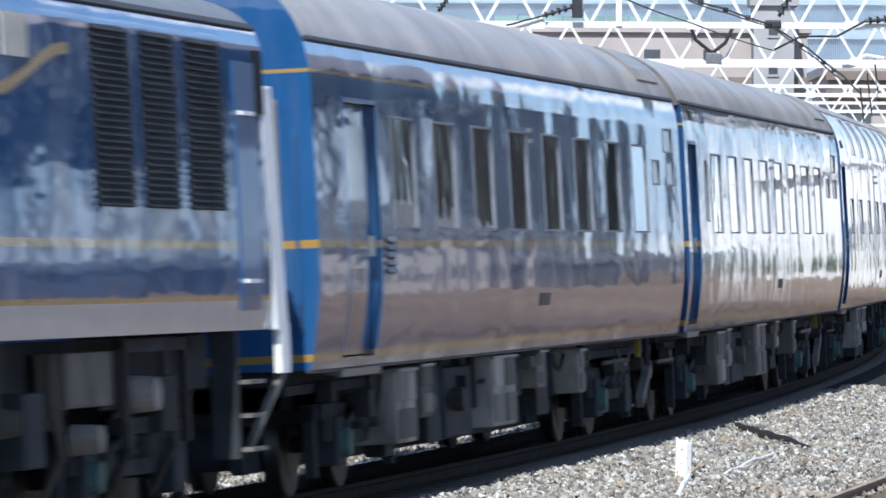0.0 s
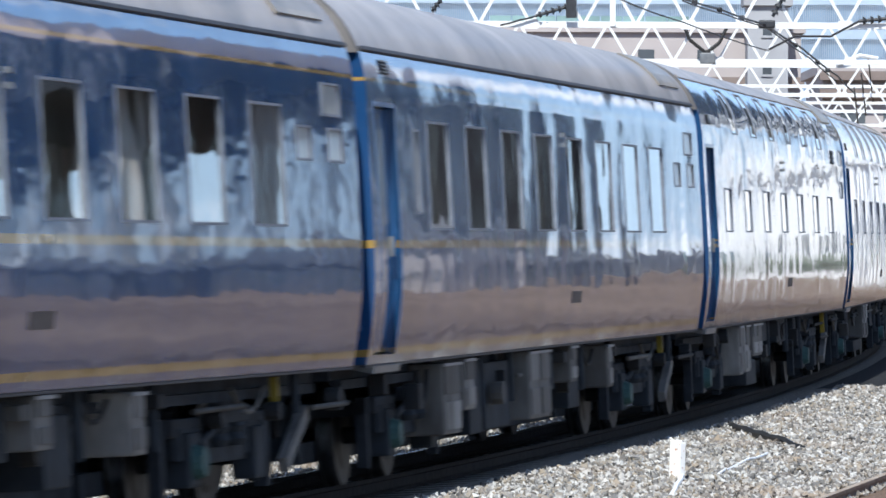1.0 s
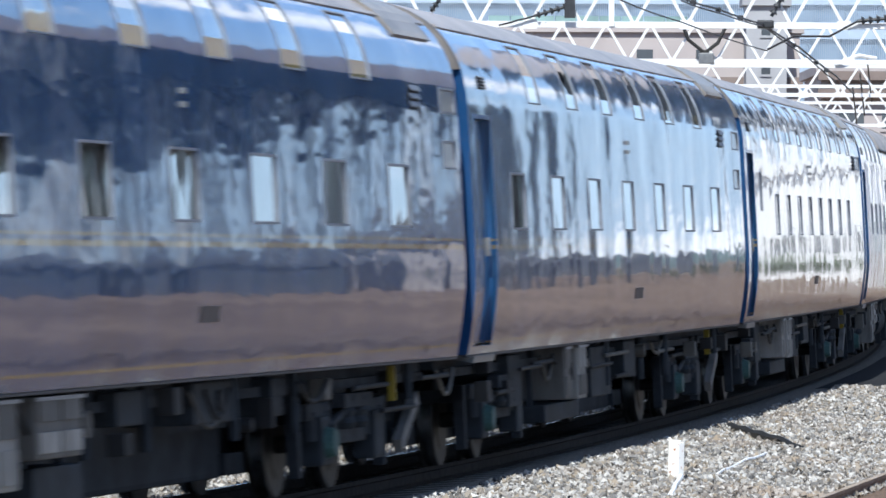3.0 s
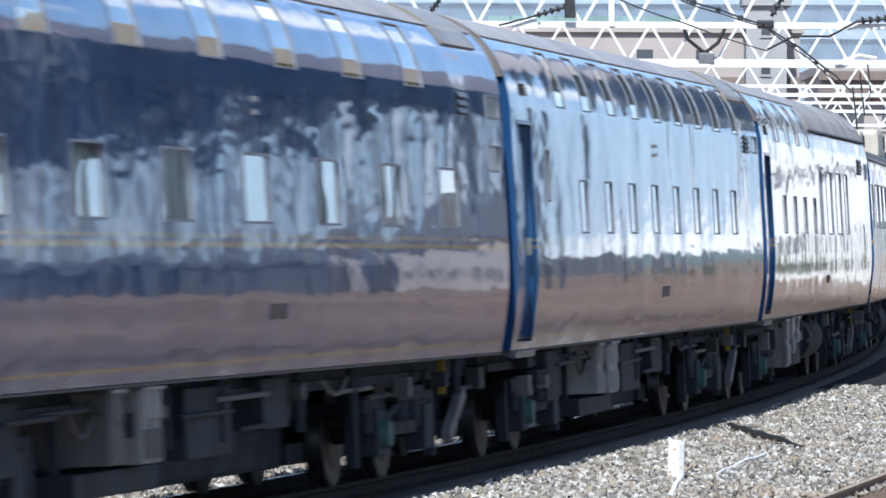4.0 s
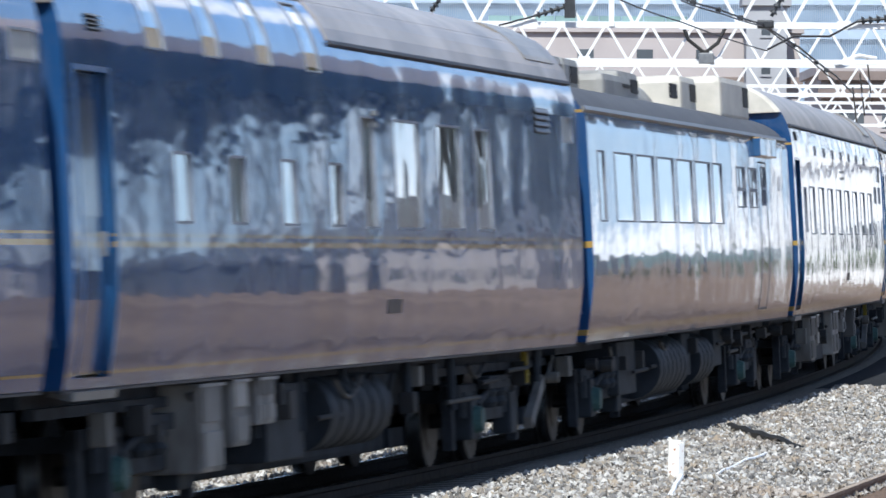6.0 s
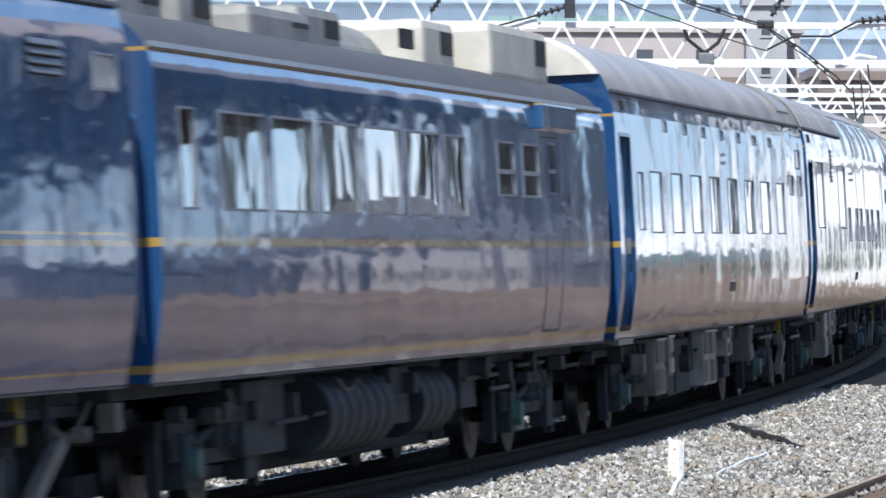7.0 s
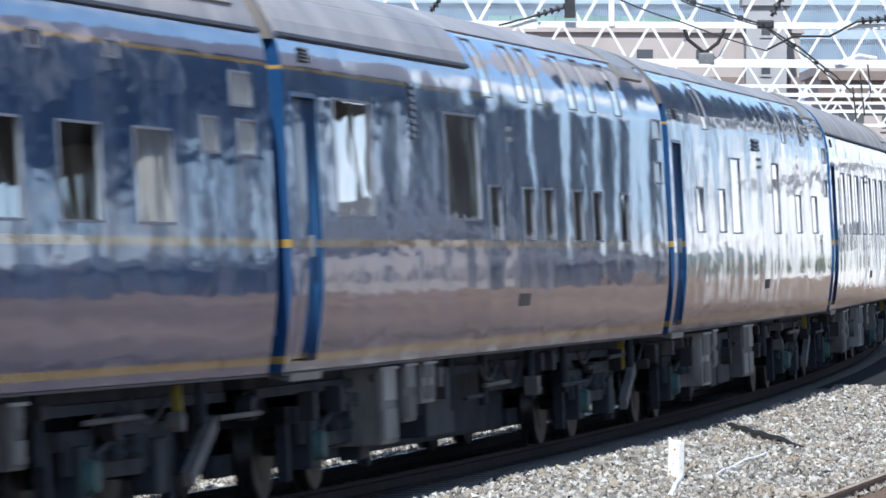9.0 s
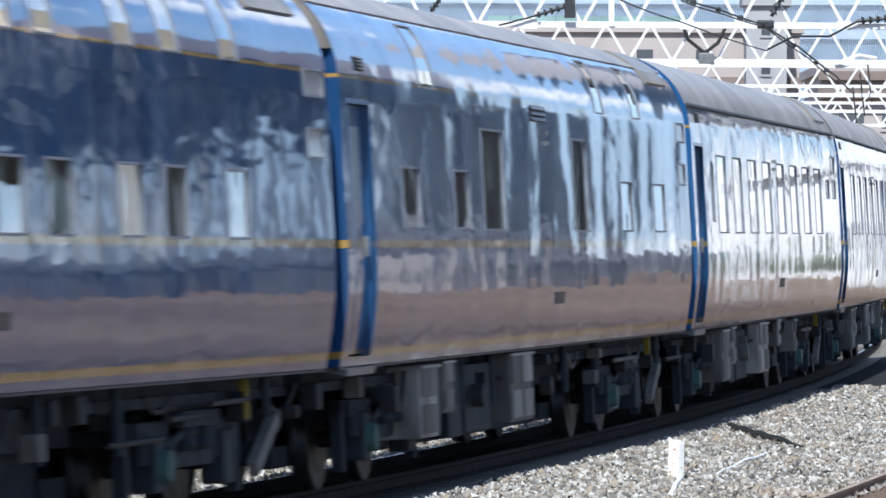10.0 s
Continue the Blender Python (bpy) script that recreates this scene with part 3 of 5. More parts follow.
def side_frame_mesh():
    bm = bmesh.new()
    y0, y1 = -1.04, -0.88
    box(bm, -1.55, -0.62, y0, y1, 0.62, 0.76, 0.02)
    box(bm, 0.62, 1.55, y0, y1, 0.62, 0.76, 0.02)
    box(bm, -0.75, 0.75, y0, y1, 0.40, 0.58, 0.02)
    bar(bm, (-0.95, -0.96, 0.68), (-0.6, -0.96, 0.48), 0.14, 0.16)
    bar(bm, (0.95, -0.96, 0.68), (0.6, -0.96, 0.48), 0.14, 0.16)
    box(bm, -0.55, 0.55, -1.15, -1.03, 0.70, 0.82, 0.01)
    rod(bm, (-0.9, -1.08, 0.56), (0.3, -1.08, 0.80), 0.035, 8)
    box(bm, -1.75, -1.62, -1.0, -0.9, 0.16, 0.76, 0.01)
    box(bm, 1.62, 1.75, -1.0, -0.9, 0.16, 0.76, 0.01)
    box(bm, -1.75, -1.5, -1.0, -0.9, 0.62, 0.76)
    box(bm, 1.5, 1.75, -1.0, -0.9, 0.62, 0.76)
    return mesh_of(bm, "side_frame", M_UNDER)


def frame_mesh():
    bm = box(bmesh.new(), -0.30, 0.30, -1.0, 1.0, 0.45, 0.66, 0.02)
    box(bm, -1.5, 1.5, -0.3, 0.3, 0.24, 0.70)
    return mesh_of(bm, "bogie", M_UNDER)


def beam_mesh(name, *sizes):
    return mesh_of(one_box(*sizes, bevel=0.01), name, M_UNDER)


def axle_box_mesh():
    bm = box(bmesh.new(), -0.19, 0.19, -0.13, 0.07, -0.19, 0.22, 0.03)
    rod(bm, (-0.27, -0.03, 0.02), (-0.27, -0.03, 0.26), 0.075, 10)
    rod(bm, (0.27, -0.03, 0.02), (0.27, -0.03, 0.26), 0.075, 10)
    return mesh_of(bm, "axle_box", M_BOXDARK)


def cover_mesh():
    return mesh_of(rod(bmesh.new(), (0, -0.13, 0), (0, -0.21, 0), 0.135, 16, 0.11), "axle_cover", M_TEAL)


def spring_mesh():
    bm = bmesh.new()
    bmesh.ops.create_cone(bm, cap_ends=True, segments=12, radius1=0.11, radius2=0.11, depth=0.30, matrix=Matrix.Translation((0, 0, 0.67)))
    for k in range(5):
        bmesh.ops.bisect_plane(bm, geom=bm.verts[:] + bm.edges[:] + bm.faces[:], plane_co=(0, 0, 0.57 + 0.05 * k), plane_no=(0, 0, 1))
    for v in bm.verts:
        k = round((v.co.z - 0.52) / 0.05)
        if k % 2 == 0:
            v.co.x *= 0.78
            v.co.y *= 0.78
    return mesh_of(bm, "spring", M_BOXDARK)


WHEEL, AXLE, SIDEFRAME, BOGIEFRAME, AXLEBOX, COVER, SPRING = wheel_mesh(), axle_mesh(), side_frame_mesh(), frame_mesh(), axle_box_mesh(), cover_mesh(), spring_mesh()
BRAKEBEAM = beam_mesh("brake_beam", -2.1, 2.1, -0.06, 0.06, 0.22, 0.40)
HEADSTOCK = beam_mesh("headstock", -0.06, 0.06, -0.88, 0.88, 0.60, 0.72)


WHEELS = []


def bogie(car, x, wheelbase=2.1):
    b = part("bogie", BOGIEFRAME, None, car, "black cast bogie frame")
    b.location = (x, 0, 0)
    for k in (-1, 1):
        part("brake_beam", BRAKEBEAM, None, b).location = (0, 0.42 * k, 0)
        part("headstock", HEADSTOCK, None, b).location = (1.5 * k, 0, 0)
    for k, w in enumerate((-wheelbase / 2, wheelbase / 2)):
        part("axle", AXLE, None, b).location = (w, 0, 0.43)
        for s in (-1, 1):
            o = part("wheel", WHEEL, None, b, "dark steel wheel with a bright tread")
            o.matrix_basis = pose(w, 0, 0.43, 0, 0, 0 if s < 0 else 180)
            WHEELS.append((o, w, 0 if s < 0 else 180))
            o = part("axle_box", AXLEBOX, None, b)
            o.matrix_basis = pose(w, s * 0.96, 0.43, 0, 0, 0 if s < 0 else 180)
            if k == 0:
                o = part("axle_cover", COVER, None, b, "faded teal axle end cover")
                o.matrix_basis = pose(w, s * 0.96, 0.43, 0, 0, 0 if s < 0 else 180)
    for s in (-1, 1):
        o = part("side_frame", SIDEFRAME, None, b)
        o.matrix_basis = pose(0, 0, 0, 0, 0, 0 if s < 0 else 180)
        for dx in (-0.25, 0.25):
            o = part("spring", SPRING, None, b)
            o.location = (dx, s * 1.06, 0)
    return b


def equipment(car, items):
    """Boxes, cylinders and tanks slung under the floor on both sides; items: kind, x0, x1, z0, z1."""
    for kind, x0, x1, z0, z1 in items:
        for s in (-1, 1):
            skin = 1.30 if kind == "l" else 1.16
            y0, y1 = sorted((s * skin, s * 0.62))
            if kind == "t":
                n = max(2, round((x1 - x0) / 0.42))
                for i in range(n):
                    a = x0 + (x1 - x0) * (i + 0.08) / n
                    b = x0 + (x1 - x0) * (i + 0.92) / n
                    bm = rod(bmesh.new(), (a, s * 0.95, (z0 + z1) / 2), (b, s * 0.95, (z0 + z1) / 2), (z1 - z0) / 2, 18)
                    part("air_tank", bm, M_BOXDARK, car, "dark ribbed round tank", True)
                continue
            name = {"l": "battery_box", "d": "equipment_box", "b": "control_box"}[kind]
            unit = part(name, one_box(x0, x1, y0, y1, z0, z1, bevel=0.02), M_PALEBOX if kind == "l" else M_BOXDARK, car,
                        "weathered grimy grey underfloor box" if kind == "l" else "dark underfloor equipment box")
            face = s * 1.30
            if kind == "l":
                cols = 2 if x1 - x0 > 1.0 else 1
                for c, rw in itertools.product(range(cols), range(2)):
                    a = x0 + (x1 - x0) * c / cols + 0.05
                    b = x0 + (x1 - x0) * (c + 1) / cols - 0.05
                    za = z0 + (z1 - z0) * rw / 2 + 0.04
                    zb = z0 + (z1 - z0) * (rw + 1) / 2 - 0.03
                    yy = sorted((face + s * 0.002, face + s * 0.017))
                    part("lid", one_box(a, b, *yy, za, zb, bevel=0.004), M_PALEBOX, unit)
                yy = sorted((face + s * 0.002, face + s * 0.03))
                part("rail", one_box(x0 - 0.03, x1 + 0.03, *yy, z1 - 0.03, z1 - 0.005), M_FRAME, unit)
            hang = bmesh.new()
            for x in (x0 + 0.06, x1 - 0.06):
                box(hang, x - 0.025, x + 0.025, s * 1.0 - 0.03, s * 1.0 + 0.03, z1 - 0.02, 1.10)
            part("hanger", hang, M_UNDER, car)


def clutter(car, seed):
    """Small pipes, valves and junction boxes hung among the large units, on both sides."""
    rnd = random.Random(seed)
    for s in (-1, 1):
        x = -9.6
        while x < 9.6:
            x += rnd.uniform(0.45, 1.25)
            y = s * rnd.uniform(1.12, 1.26)
            z = rnd.uniform(0.62, 0.92)
            k = rnd.random()
            if k < 0.35:
                w, h = rnd.uniform(0.10, 0.26), rnd.uniform(0.10, 0.24)
                part("junction_box", one_box(x, x + w, y - 0.07, y + 0.07, z - h / 2, z + h / 2, bevel=0.012), M_BOX, car)
            elif k < 0.62:
                part("valve", rod(bmesh.new(), (x, y - 0.06, z), (x, y + 0.06, z), rnd.uniform(0.05, 0.11), 12), M_BOX, car)
            elif k < 0.85:
                sag = rnd.uniform(0.08, 0.3)
                run = rnd.uniform(0.5, 1.3)
                pts = [Vector((x + run * i / 8, y, 0.95 - sag * math.sin(math.pi * i / 8))) for i in range(9)]
                part("hose", polyline(bmesh.new(), pts, 0.020, 6), M_BOX, car)
            else:
                part("pipe", rod(bmesh.new(), (x, y, z), (x + rnd.uniform(0.8, 1.8), y, z + 0.01), 0.022), M_BOX, car)


EQ_A = [("l", 3.75, 4.65, 0.36, 1.00), ("l", 4.88, 5.45, 0.55, 1.02), ("d", 5.9, 6.6, 0.30, 0.98), ("b", 6.8, 8.2, 0.32, 0.95),
        ("l", 8.55, 9.85, 0.36, 1.02), ("d", 10.3, 11.0, 0.60, 1.0), ("l", 11.2, 11.65, 0.66, 1.03), ("d", 11.9, 12.6, 0.38, 0.88),
        ("l", 13.72, 14.1, 0.55, 1.0)]
EQ_B = [("l", 4.7, 5.15, 0.40, 1.02), ("l", 5.5, 6.05, 0.42, 1.02), ("l", 6.5, 7.7, 0.60, 1.02), ("d", 6.9, 8.2, 0.22, 0.54), ("d", 9.2, 10.0, 0.75, 1.0),
        ("d", 11.5, 12.8, 0.70, 1.02), ("d", 14.1, 14.5, 0.7, 1.0)]
EQ_C = [("d", 3.4, 4.2, 0.5, 1.0), ("l", 6.1, 6.5, 0.5, 1.03), ("l", 7.0, 7.6, 0.48, 1.03), ("d", 5.6, 8.0, 0.28, 0.46), ("d", 8.9, 10.4, 0.45, 0.98),
        ("b", 11.5, 12.4, 0.6, 1.0)]
EQ_D = [("l", 4.1, 4.85, 0.36, 1.02), ("l", 5.2, 5.75, 0.52, 1.03), ("l", 6.1, 6.7, 0.66, 1.03), ("b", 7.0, 8.4, 0.34, 0.95), ("t", 9.0, 11.6, 0.36, 0.98)]
EQ_E = [("b", 3.9, 5.4, 0.42, 1.0), ("t", 6.6, 9.4, 0.32, 1.0), ("d", 9.8, 10.6, 0.5, 1.0), ("t", 10.8, 12.4, 0.36, 0.98), ("d", 13.1, 13.9, 0.55, 1.0)]
STANDARD = [(3.25 + 1.975 * i, 4.33 + 1.975 * i, 2.175, 3.125) for i in range(8)]
STANDARD_B = [(2.72 + 1.98 * i, 3.82 + 1.98 * i, 2.175, 3.125) for i in range(8)]
REAR = [(19.55, 20.25, 3.07, 3.34), (18.6, 19.15, 2.70, 2.98), (19.72, 20.3, 2.70, 2.98)]


def coach(lo_windows, hi_windows, equip, label, paint_mat, rear=REAR, door=(0.30, 1.22), louvres=(), roof_paint=(), x0=0.0, x1=BODY, curtains=0.0, cap=M_CAP):
    """A sleeping coach. lo_windows: x0, x1, z0, z1; hi_windows: x0, x1 of panes curved up into the roof."""
    sh = Shape()
    c = BODY / 2
    car = new("sleeping_coach")
    tagged(car, label, "railway coach", "coaches of the train")
    move = lambda w: (w[0] - c, w[1] - c, *w[2:])
    lows = [move(w) for w in lo_windows]
    highs = [move((a, b, 3.41, 3.98)) for a, b in hi_windows]
    small = [move(w) for w in rear]
    doors = [(door[0] - c, door[1] - c, 1.13, 3.20)] if door else []
    paint_to = 3.68 if not hi_windows else 4.035
    body = body_part("body", shell(sh, x0 - c, x1 - c, lows + highs + small + doors, paint_to),
                     [paint_mat, M_ROOF, M_END if not cap else M_END_SHADED_PLAIN if paint_mat == M_PAINT_THIN else M_END_SHADED], car, "glossy dark blue steel shell with gold lines")
    for s in (-1, 1):
        rnd = random.Random(len(label) + int(s))
        for i, w in enumerate(lows):
            window(car, sh, *w, s, pane=M_BLUEPANE if w[2] > 3.3 else M_GLASS, curtain=rnd.choice((0, 0, 0.3, 0.45, 1.0)) if curtains else 0.0)
        for w in highs:
            up = window(car, sh, *w, s, slim=True)
            part("blind", strip(bmesh.new(), sh, w[0] + 0.02, w[1] - 0.02, w[2] + 0.01, w[2] + 0.17, -0.045, -0.03, s), M_BLIND, up, "yellowed blind at the pane's foot")
        part("data_plate", strip(bmesh.new(), sh, 10.75 - c, 11.35 - c, 1.46, 1.58, -0.01, 0.006, s), M_PLATE, car, "small dark data plate")
        for w in small:
            window(car, sh, *w, s, pane=M_FROST)
        if x0 == 0.0 and door and door[0] < 1:
            louvre(car, sh, 0.78 - c, 1.12 - c, 3.48, 3.60, s, 4, blade=M_FRAME)
        for w in doors:
            a, b = w[0], w[1]
            leaf = part("door", strip(bmesh.new(), sh, a + 0.01, b - 0.01, 1.14, 3.19, -0.10, -0.06, s), paint_mat, car, "recessed blue folding entrance door")
            part("door_window", strip(bmesh.new(), sh, a + 0.16, b - 0.22, 2.22, 3.02, -0.06, -0.052, s), M_BLUEPANE, leaf, "bluish door window")
            part("handle", strip(bmesh.new(), sh, b - 0.17, b - 0.13, 1.95, 2.12, -0.06, -0.035, s), M_FRAME, leaf, "chrome door handle")
            jb = bmesh.new()
            strip(jb, sh, b, b + 0.035, 1.13, 3.20, -0.10, 0.003, s)
            strip(jb, sh, a - 0.035, a, 1.13, 3.20, -0.10, 0.003, s)
            strip(jb, sh, a - 0.035, b + 0.035, 3.20, 3.24, -0.10, 0.003, s)
            part("door_frame", jb, M_EDGE, car, "blue door jamb")
            st = strip(bmesh.new(), sh, a - 0.03, b + 0.25, 0.985, 1.045, -0.16, 0.02, s)
            part("step", st, M_FRAME, car, "worn metal entrance step")
        gut = [(x0 - c + 0.05, x1 - c - 0.05)]
        zg = 3.66
        if hi_windows:
            zg = 4.03
        part("gutter", strip(bmesh.new(), sh, gut[0][0], gut[0][1], zg, zg + 0.03, -0.002, 0.026 if not hi_windows else 0.012, s), M_GUTTER if not hi_windows else M_ROOF, car, "dark rain gutter")
        part("sill_lip", strip(bmesh.new(), sh, x0 - c, x1 - c, 1.035, 1.055, -0.05, 0.004, s), M_GUTTER, car)
        for a, b, z0, z1 in louvres:
            louvre(car, sh, a - c, b - c, z0, z1, s, max(3, round((z1 - z0) / 0.06)), blade=M_BLADE)
        for a, b in roof_paint:
            part("roof_panel", strip(bmesh.new(), sh, a - c, b - c, 3.70, 4.12, -0.01, 0.012, s), M_ROOF, car, "grey roof flank panel")
            part("gutter", strip(bmesh.new(), sh, a - c, b - c, 3.66, 3.69, -0.002, 0.03, s), M_GUTTER, car)
        part("roof_hatch", strip(bmesh.new(), sh, x1 - c - 2.1, x1 - c - 0.5, 3.86, 4.24, -0.01, 0.02, s), M_HATCH, car, "pale roof end housing")
        for zl in (3.02, 3.12):
            part("side_lamp", strip(bmesh.new(), sh, -0.05, 0.05, zl, zl + 0.04, -0.01, 0.03, s), M_FRAME, car, "small side indicator lamp")
        part("discharge_pipe", bar(bmesh.new(), (x1 - c - 0.95, s * 1.12, 0.72), (x1 - c - 1.75, s * 1.12, 0.32), 0.08, 0.12), M_CHUTE, car, "slanting pale discharge chute")
        bm = rod(bmesh.new(), (x1 - c - 1.5, s * 1.18, 0.72), (x1 - c - 1.5, s * 1.18, 1.05), 0.04)
        part("pipe", bm, M_BOXDARK, car)
        part("stop_cock", one_box(x1 - c - 2.3, x1 - c - 2.25, s * 1.2 - 0.03, s * 1.2 + 0.03, 0.72, 1.02), M_YELLOW, car, "yellow brake cock")
        for xp in (6.6, 8.3, 10.05, 12.8, 14.9):
            part("pipe", rod(bmesh.new(), (xp - c, s * 1.15, 0.55), (xp - c, s * 1.15, 1.06), 0.045), M_BOXDARK, car)
    # Black box added along the middle to block bright ground seen underneath
    part("water_tank", one_box(-5.0, 5.0, -0.42, 0.42, 0.20, 0.93, bevel=0.05), M_UNDER, car, "long black box added to block the view under the floor")
    part("partition", one_box(x0 - c + 0.6, x1 - c - 0.6, -0.55, -0.52, 1.1, 3.5), M_PARTITION, car, "beige inner partition wall")
    if cap:
        for x, d in ((x0 - c, -1), (x1 - c, 1)):
            part("end_cap", end_cap(sh, x, d, 3.86 if cap == M_CREAM else 3.64), cap, car, "roof-coloured cap over the car's end")
    ends(car, sh, x0 - c, x1 - c)
    under = bmesh.new()
    box(under, x0 - c + 0.1, x1 - c - 0.1, -1.0, 1.0, 0.94, 1.05)
    for s in (-1, 1):
        part("centre_beam", one_box(-5.2, 5.2, s * 0.55 - 0.06, s * 0.55 + 0.06, 0.62, 0.939), M_UNDER, car)
        part("side_sill", one_box(x0 - c + 0.3, x1 - c - 0.3, s * 1.02 - 0.045, s * 1.02 + 0.05, 0.86, 0.938), M_UNDER, car)
    part("underframe", under, M_UNDER, car, "black steel underframe")
    equipment(car, [(k, a - c, b - c, z0, z1) for k, a, b, z0, z1 in equip])
    for x in (-BOGIE / 2, BOGIE / 2):
        bogie(car, x)
    clutter(car, round(equip[0][2] * 100))
    return car


def end_cap(sh, x, d, z0):
    """A shallow domed lid over the end wall above z0, following the roof's section."""
    zs = [z0] + [z for z in ZROWS(sh) if z > z0 + 0.02]
    bm = bmesh.new()
    rings = []
    for off, k in ((0.004, 1.0), (0.045, 0.985), (0.075, 0.94)):
        half = [(k * sh.lat(z), z0 + (z - z0) * k) for z in zs]
        rings.append([bm.verts.new((x + d * off, -y, z)) for y, z in half] + [bm.verts.new((x + d * off, y, z)) for y, z in reversed(half)])
    n = len(rings[0])
    for a, b in zip(rings, rings[1:]):
        for i in range(n):
            bm.faces.new((a[i], a[(i + 1) % n], b[(i + 1) % n], b[i]))
    bm.faces.new(rings[0])
    bm.faces.new(rings[-1])
    bmesh.ops.recalc_face_normals(bm, faces=bm.faces)
    return bm


def ends(car, sh, xa, xb):
    """Gangway bellows, end windows, handrails and couplers at both ends."""
    for x, d in ((xa, -1), (xb, 1)):
        bm = bmesh.new()
        for i in range(4):
            a, b = sorted((x + d * (0.003 + 0.055 * i), x + d * (0.045 + 0.055 * i)))
            w = 0.50 if i % 2 else 0.46
            box(bm, a, b, -w, w, 1.08, 3.12 + (w - 0.46))
        part("gangway", bm, M_RUBBER, car, "dark grey folded gangway bellows")
        for s in (-1, 1):
            a, b = sorted((x + d * 0.002, x + d * 0.018))
            y0, y1 = sorted((s * 0.80, s * 1.16))
            fr = one_box(a, b, y0, y1, 2.42, 3.20, bevel=0.006)
            f = part("end_window", fr, M_FRAME, car, "round-cornered end window in a pale frame")
            a, b = sorted((x + d * 0.02, x + d * 0.024))
            part("pane", one_box(a, b, y0 + 0.05, y1 - 0.05, 2.47, 3.15), M_RUBBER, f)
            hr = polyline(bmesh.new(), [(x + d * 0.0, s * 1.29, 1.35), (x + d * 0.07, s * 1.29, 1.4), (x + d * 0.07, s * 1.29, 2.9), (x, s * 1.29, 2.95)], 0.014)
            part("handrail", hr, M_EDGE, car)
        cp = one_box(*sorted((x - d * 0.4, x + d * 0.245)), -0.14, 0.14, 0.74, 1.0, bevel=0.03)
        part("coupler", cp, M_UNDER, car)
        hose = polyline(bmesh.new(), [(x, -0.6, 1.0), (x + d * 0.1, -0.62, 0.7), (x + d * 0.2, -0.6, 0.5)], 0.03)
        part("brake_hose", hose, M_RUBBER, car)


def dining_car():
    sh = Shape(shoulder=3.20, top=3.84)
    c, x0, x1 = BODY / 2, 0.2, 20.5
    car = tagged(new("dining_car"), "low-roofed dark blue dining car with pale roof housings", "railway coach", "coaches of the train")
    wins = [(0.92, 1.43, 2.285, 3.03)] + [(2.24 + 1.82 * i, 3.80 + 1.82 * i, 2.285, 3.03) for i in range(5)] + [(11.34, 12.36, 2.285, 3.03)]
    small = [(14.02, 14.97, 2.50, 3.02), (15.40, 16.35, 2.50, 3.02), (16.88, 17.36, 2.54, 3.05)]
    move = lambda w: (w[0] - c, w[1] - c, *w[2:])
    body_part("body", shell(sh, x0 - c, x1 - c, [move(w) for w in wins + small], 3.46), [M_PAINT, M_ROOFDARK, M_END_SHADED], car, "glossy dark blue shell with gold lines")
    for s in (-1, 1):
        for w in wins:
            window(car, sh, *move(w), s)
        for w in small:
            window(car, sh, *move(w), s, mullion=True)
        part("gutter", strip(bmesh.new(), sh, x0 - c, x1 - c, 3.42, 3.46, -0.002, 0.035, s), M_FRAME, car, "pale rain gutter")
        part("sill_lip", strip(bmesh.new(), sh, x0 - c, x1 - c, 1.035, 1.055, -0.05, 0.004, s), M_GUTTER, car)
        y0, y1 = sorted((s * 1.30, s * 1.52))
        part("marker_box", one_box(16.25 - c, 18.3 - c, y0, y1, 3.17, 3.42, bevel=0.02), M_PAINT, car, "blue projecting lamp box")
        bm = bmesh.new()
        for a in ((16.55, 16.575, 1.2, 3.10), (17.5, 17.525, 1.2, 3.10), (16.55, 17.525, 3.09, 3.11), (16.55, 17.525, 1.2, 1.22)):
            strip(bm, sh, a[0] - c, a[1] - c, a[2], a[3], -0.01, 0.004, s)
        part("door_seam", bm, M_GUTTER, car)
    part("partition", one_box(x0 - c + 0.6, x1 - c - 0.6, 0.50, 0.53, 1.1, 3.2), M_PARTITION, car, "beige inner wall")
    for a, b, z1, w in ((1.2, 3.6, 4.12, 0.75), (4.8, 6.0, 4.16, 0.6), (6.2, 8.6, 4.02, 0.85), (9.1, 10.9, 4.14, 0.65), (11.6, 13.6, 4.16, 0.8), (14.0, 15.6, 4.2, 0.8), (16.2, 19.5, 4.24, 1.05)):
        bm = one_box(a - c, b - c, -w, w, 3.66, z1, bevel=0.09)
        if a == 11.6:
            bm.clear()
            rod(bm, (a - c, 0, 3.62), (b - c, 0, 3.62), z1 - 3.62, 24)
        u = part("roof_unit", bm, M_CREAM if a > 13 else M_HOUSING, car, "roof ventilation housing with a dark grille")
        for s in (-1, 1):
            y0, y1 = sorted((s * w - s * 0.02, s * w + s * 0.012))
            part("grille", one_box(b - c - 0.75, b - c - 0.15, y0, y1, 3.88, z1 - 0.10), M_LOUVRE, u)
    # Same added black box, closing the view below this floor
    part("water_tank", one_box(-5.0, 5.0, -0.42, 0.42, 0.20, 0.93, bevel=0.05), M_UNDER, car, "long black box added to block the view under the floor")
    ends(car, sh, x0 - c, x1 - c)
    under = bmesh.new()
    box(under, x0 - c + 0.1, x1 - c - 0.1, -1.0, 1.0, 0.94, 1.05)
    part("underframe", under, M_UNDER, car, "black steel underframe")
    equipment(car, [(k, a - c, b - c, z0, z1) for k, a, b, z0, z1 in EQ_E])
    for x in (-BOGIE / 2, BOGIE / 2):
        bogie(car, x)
    clutter(car, 21)
    return car


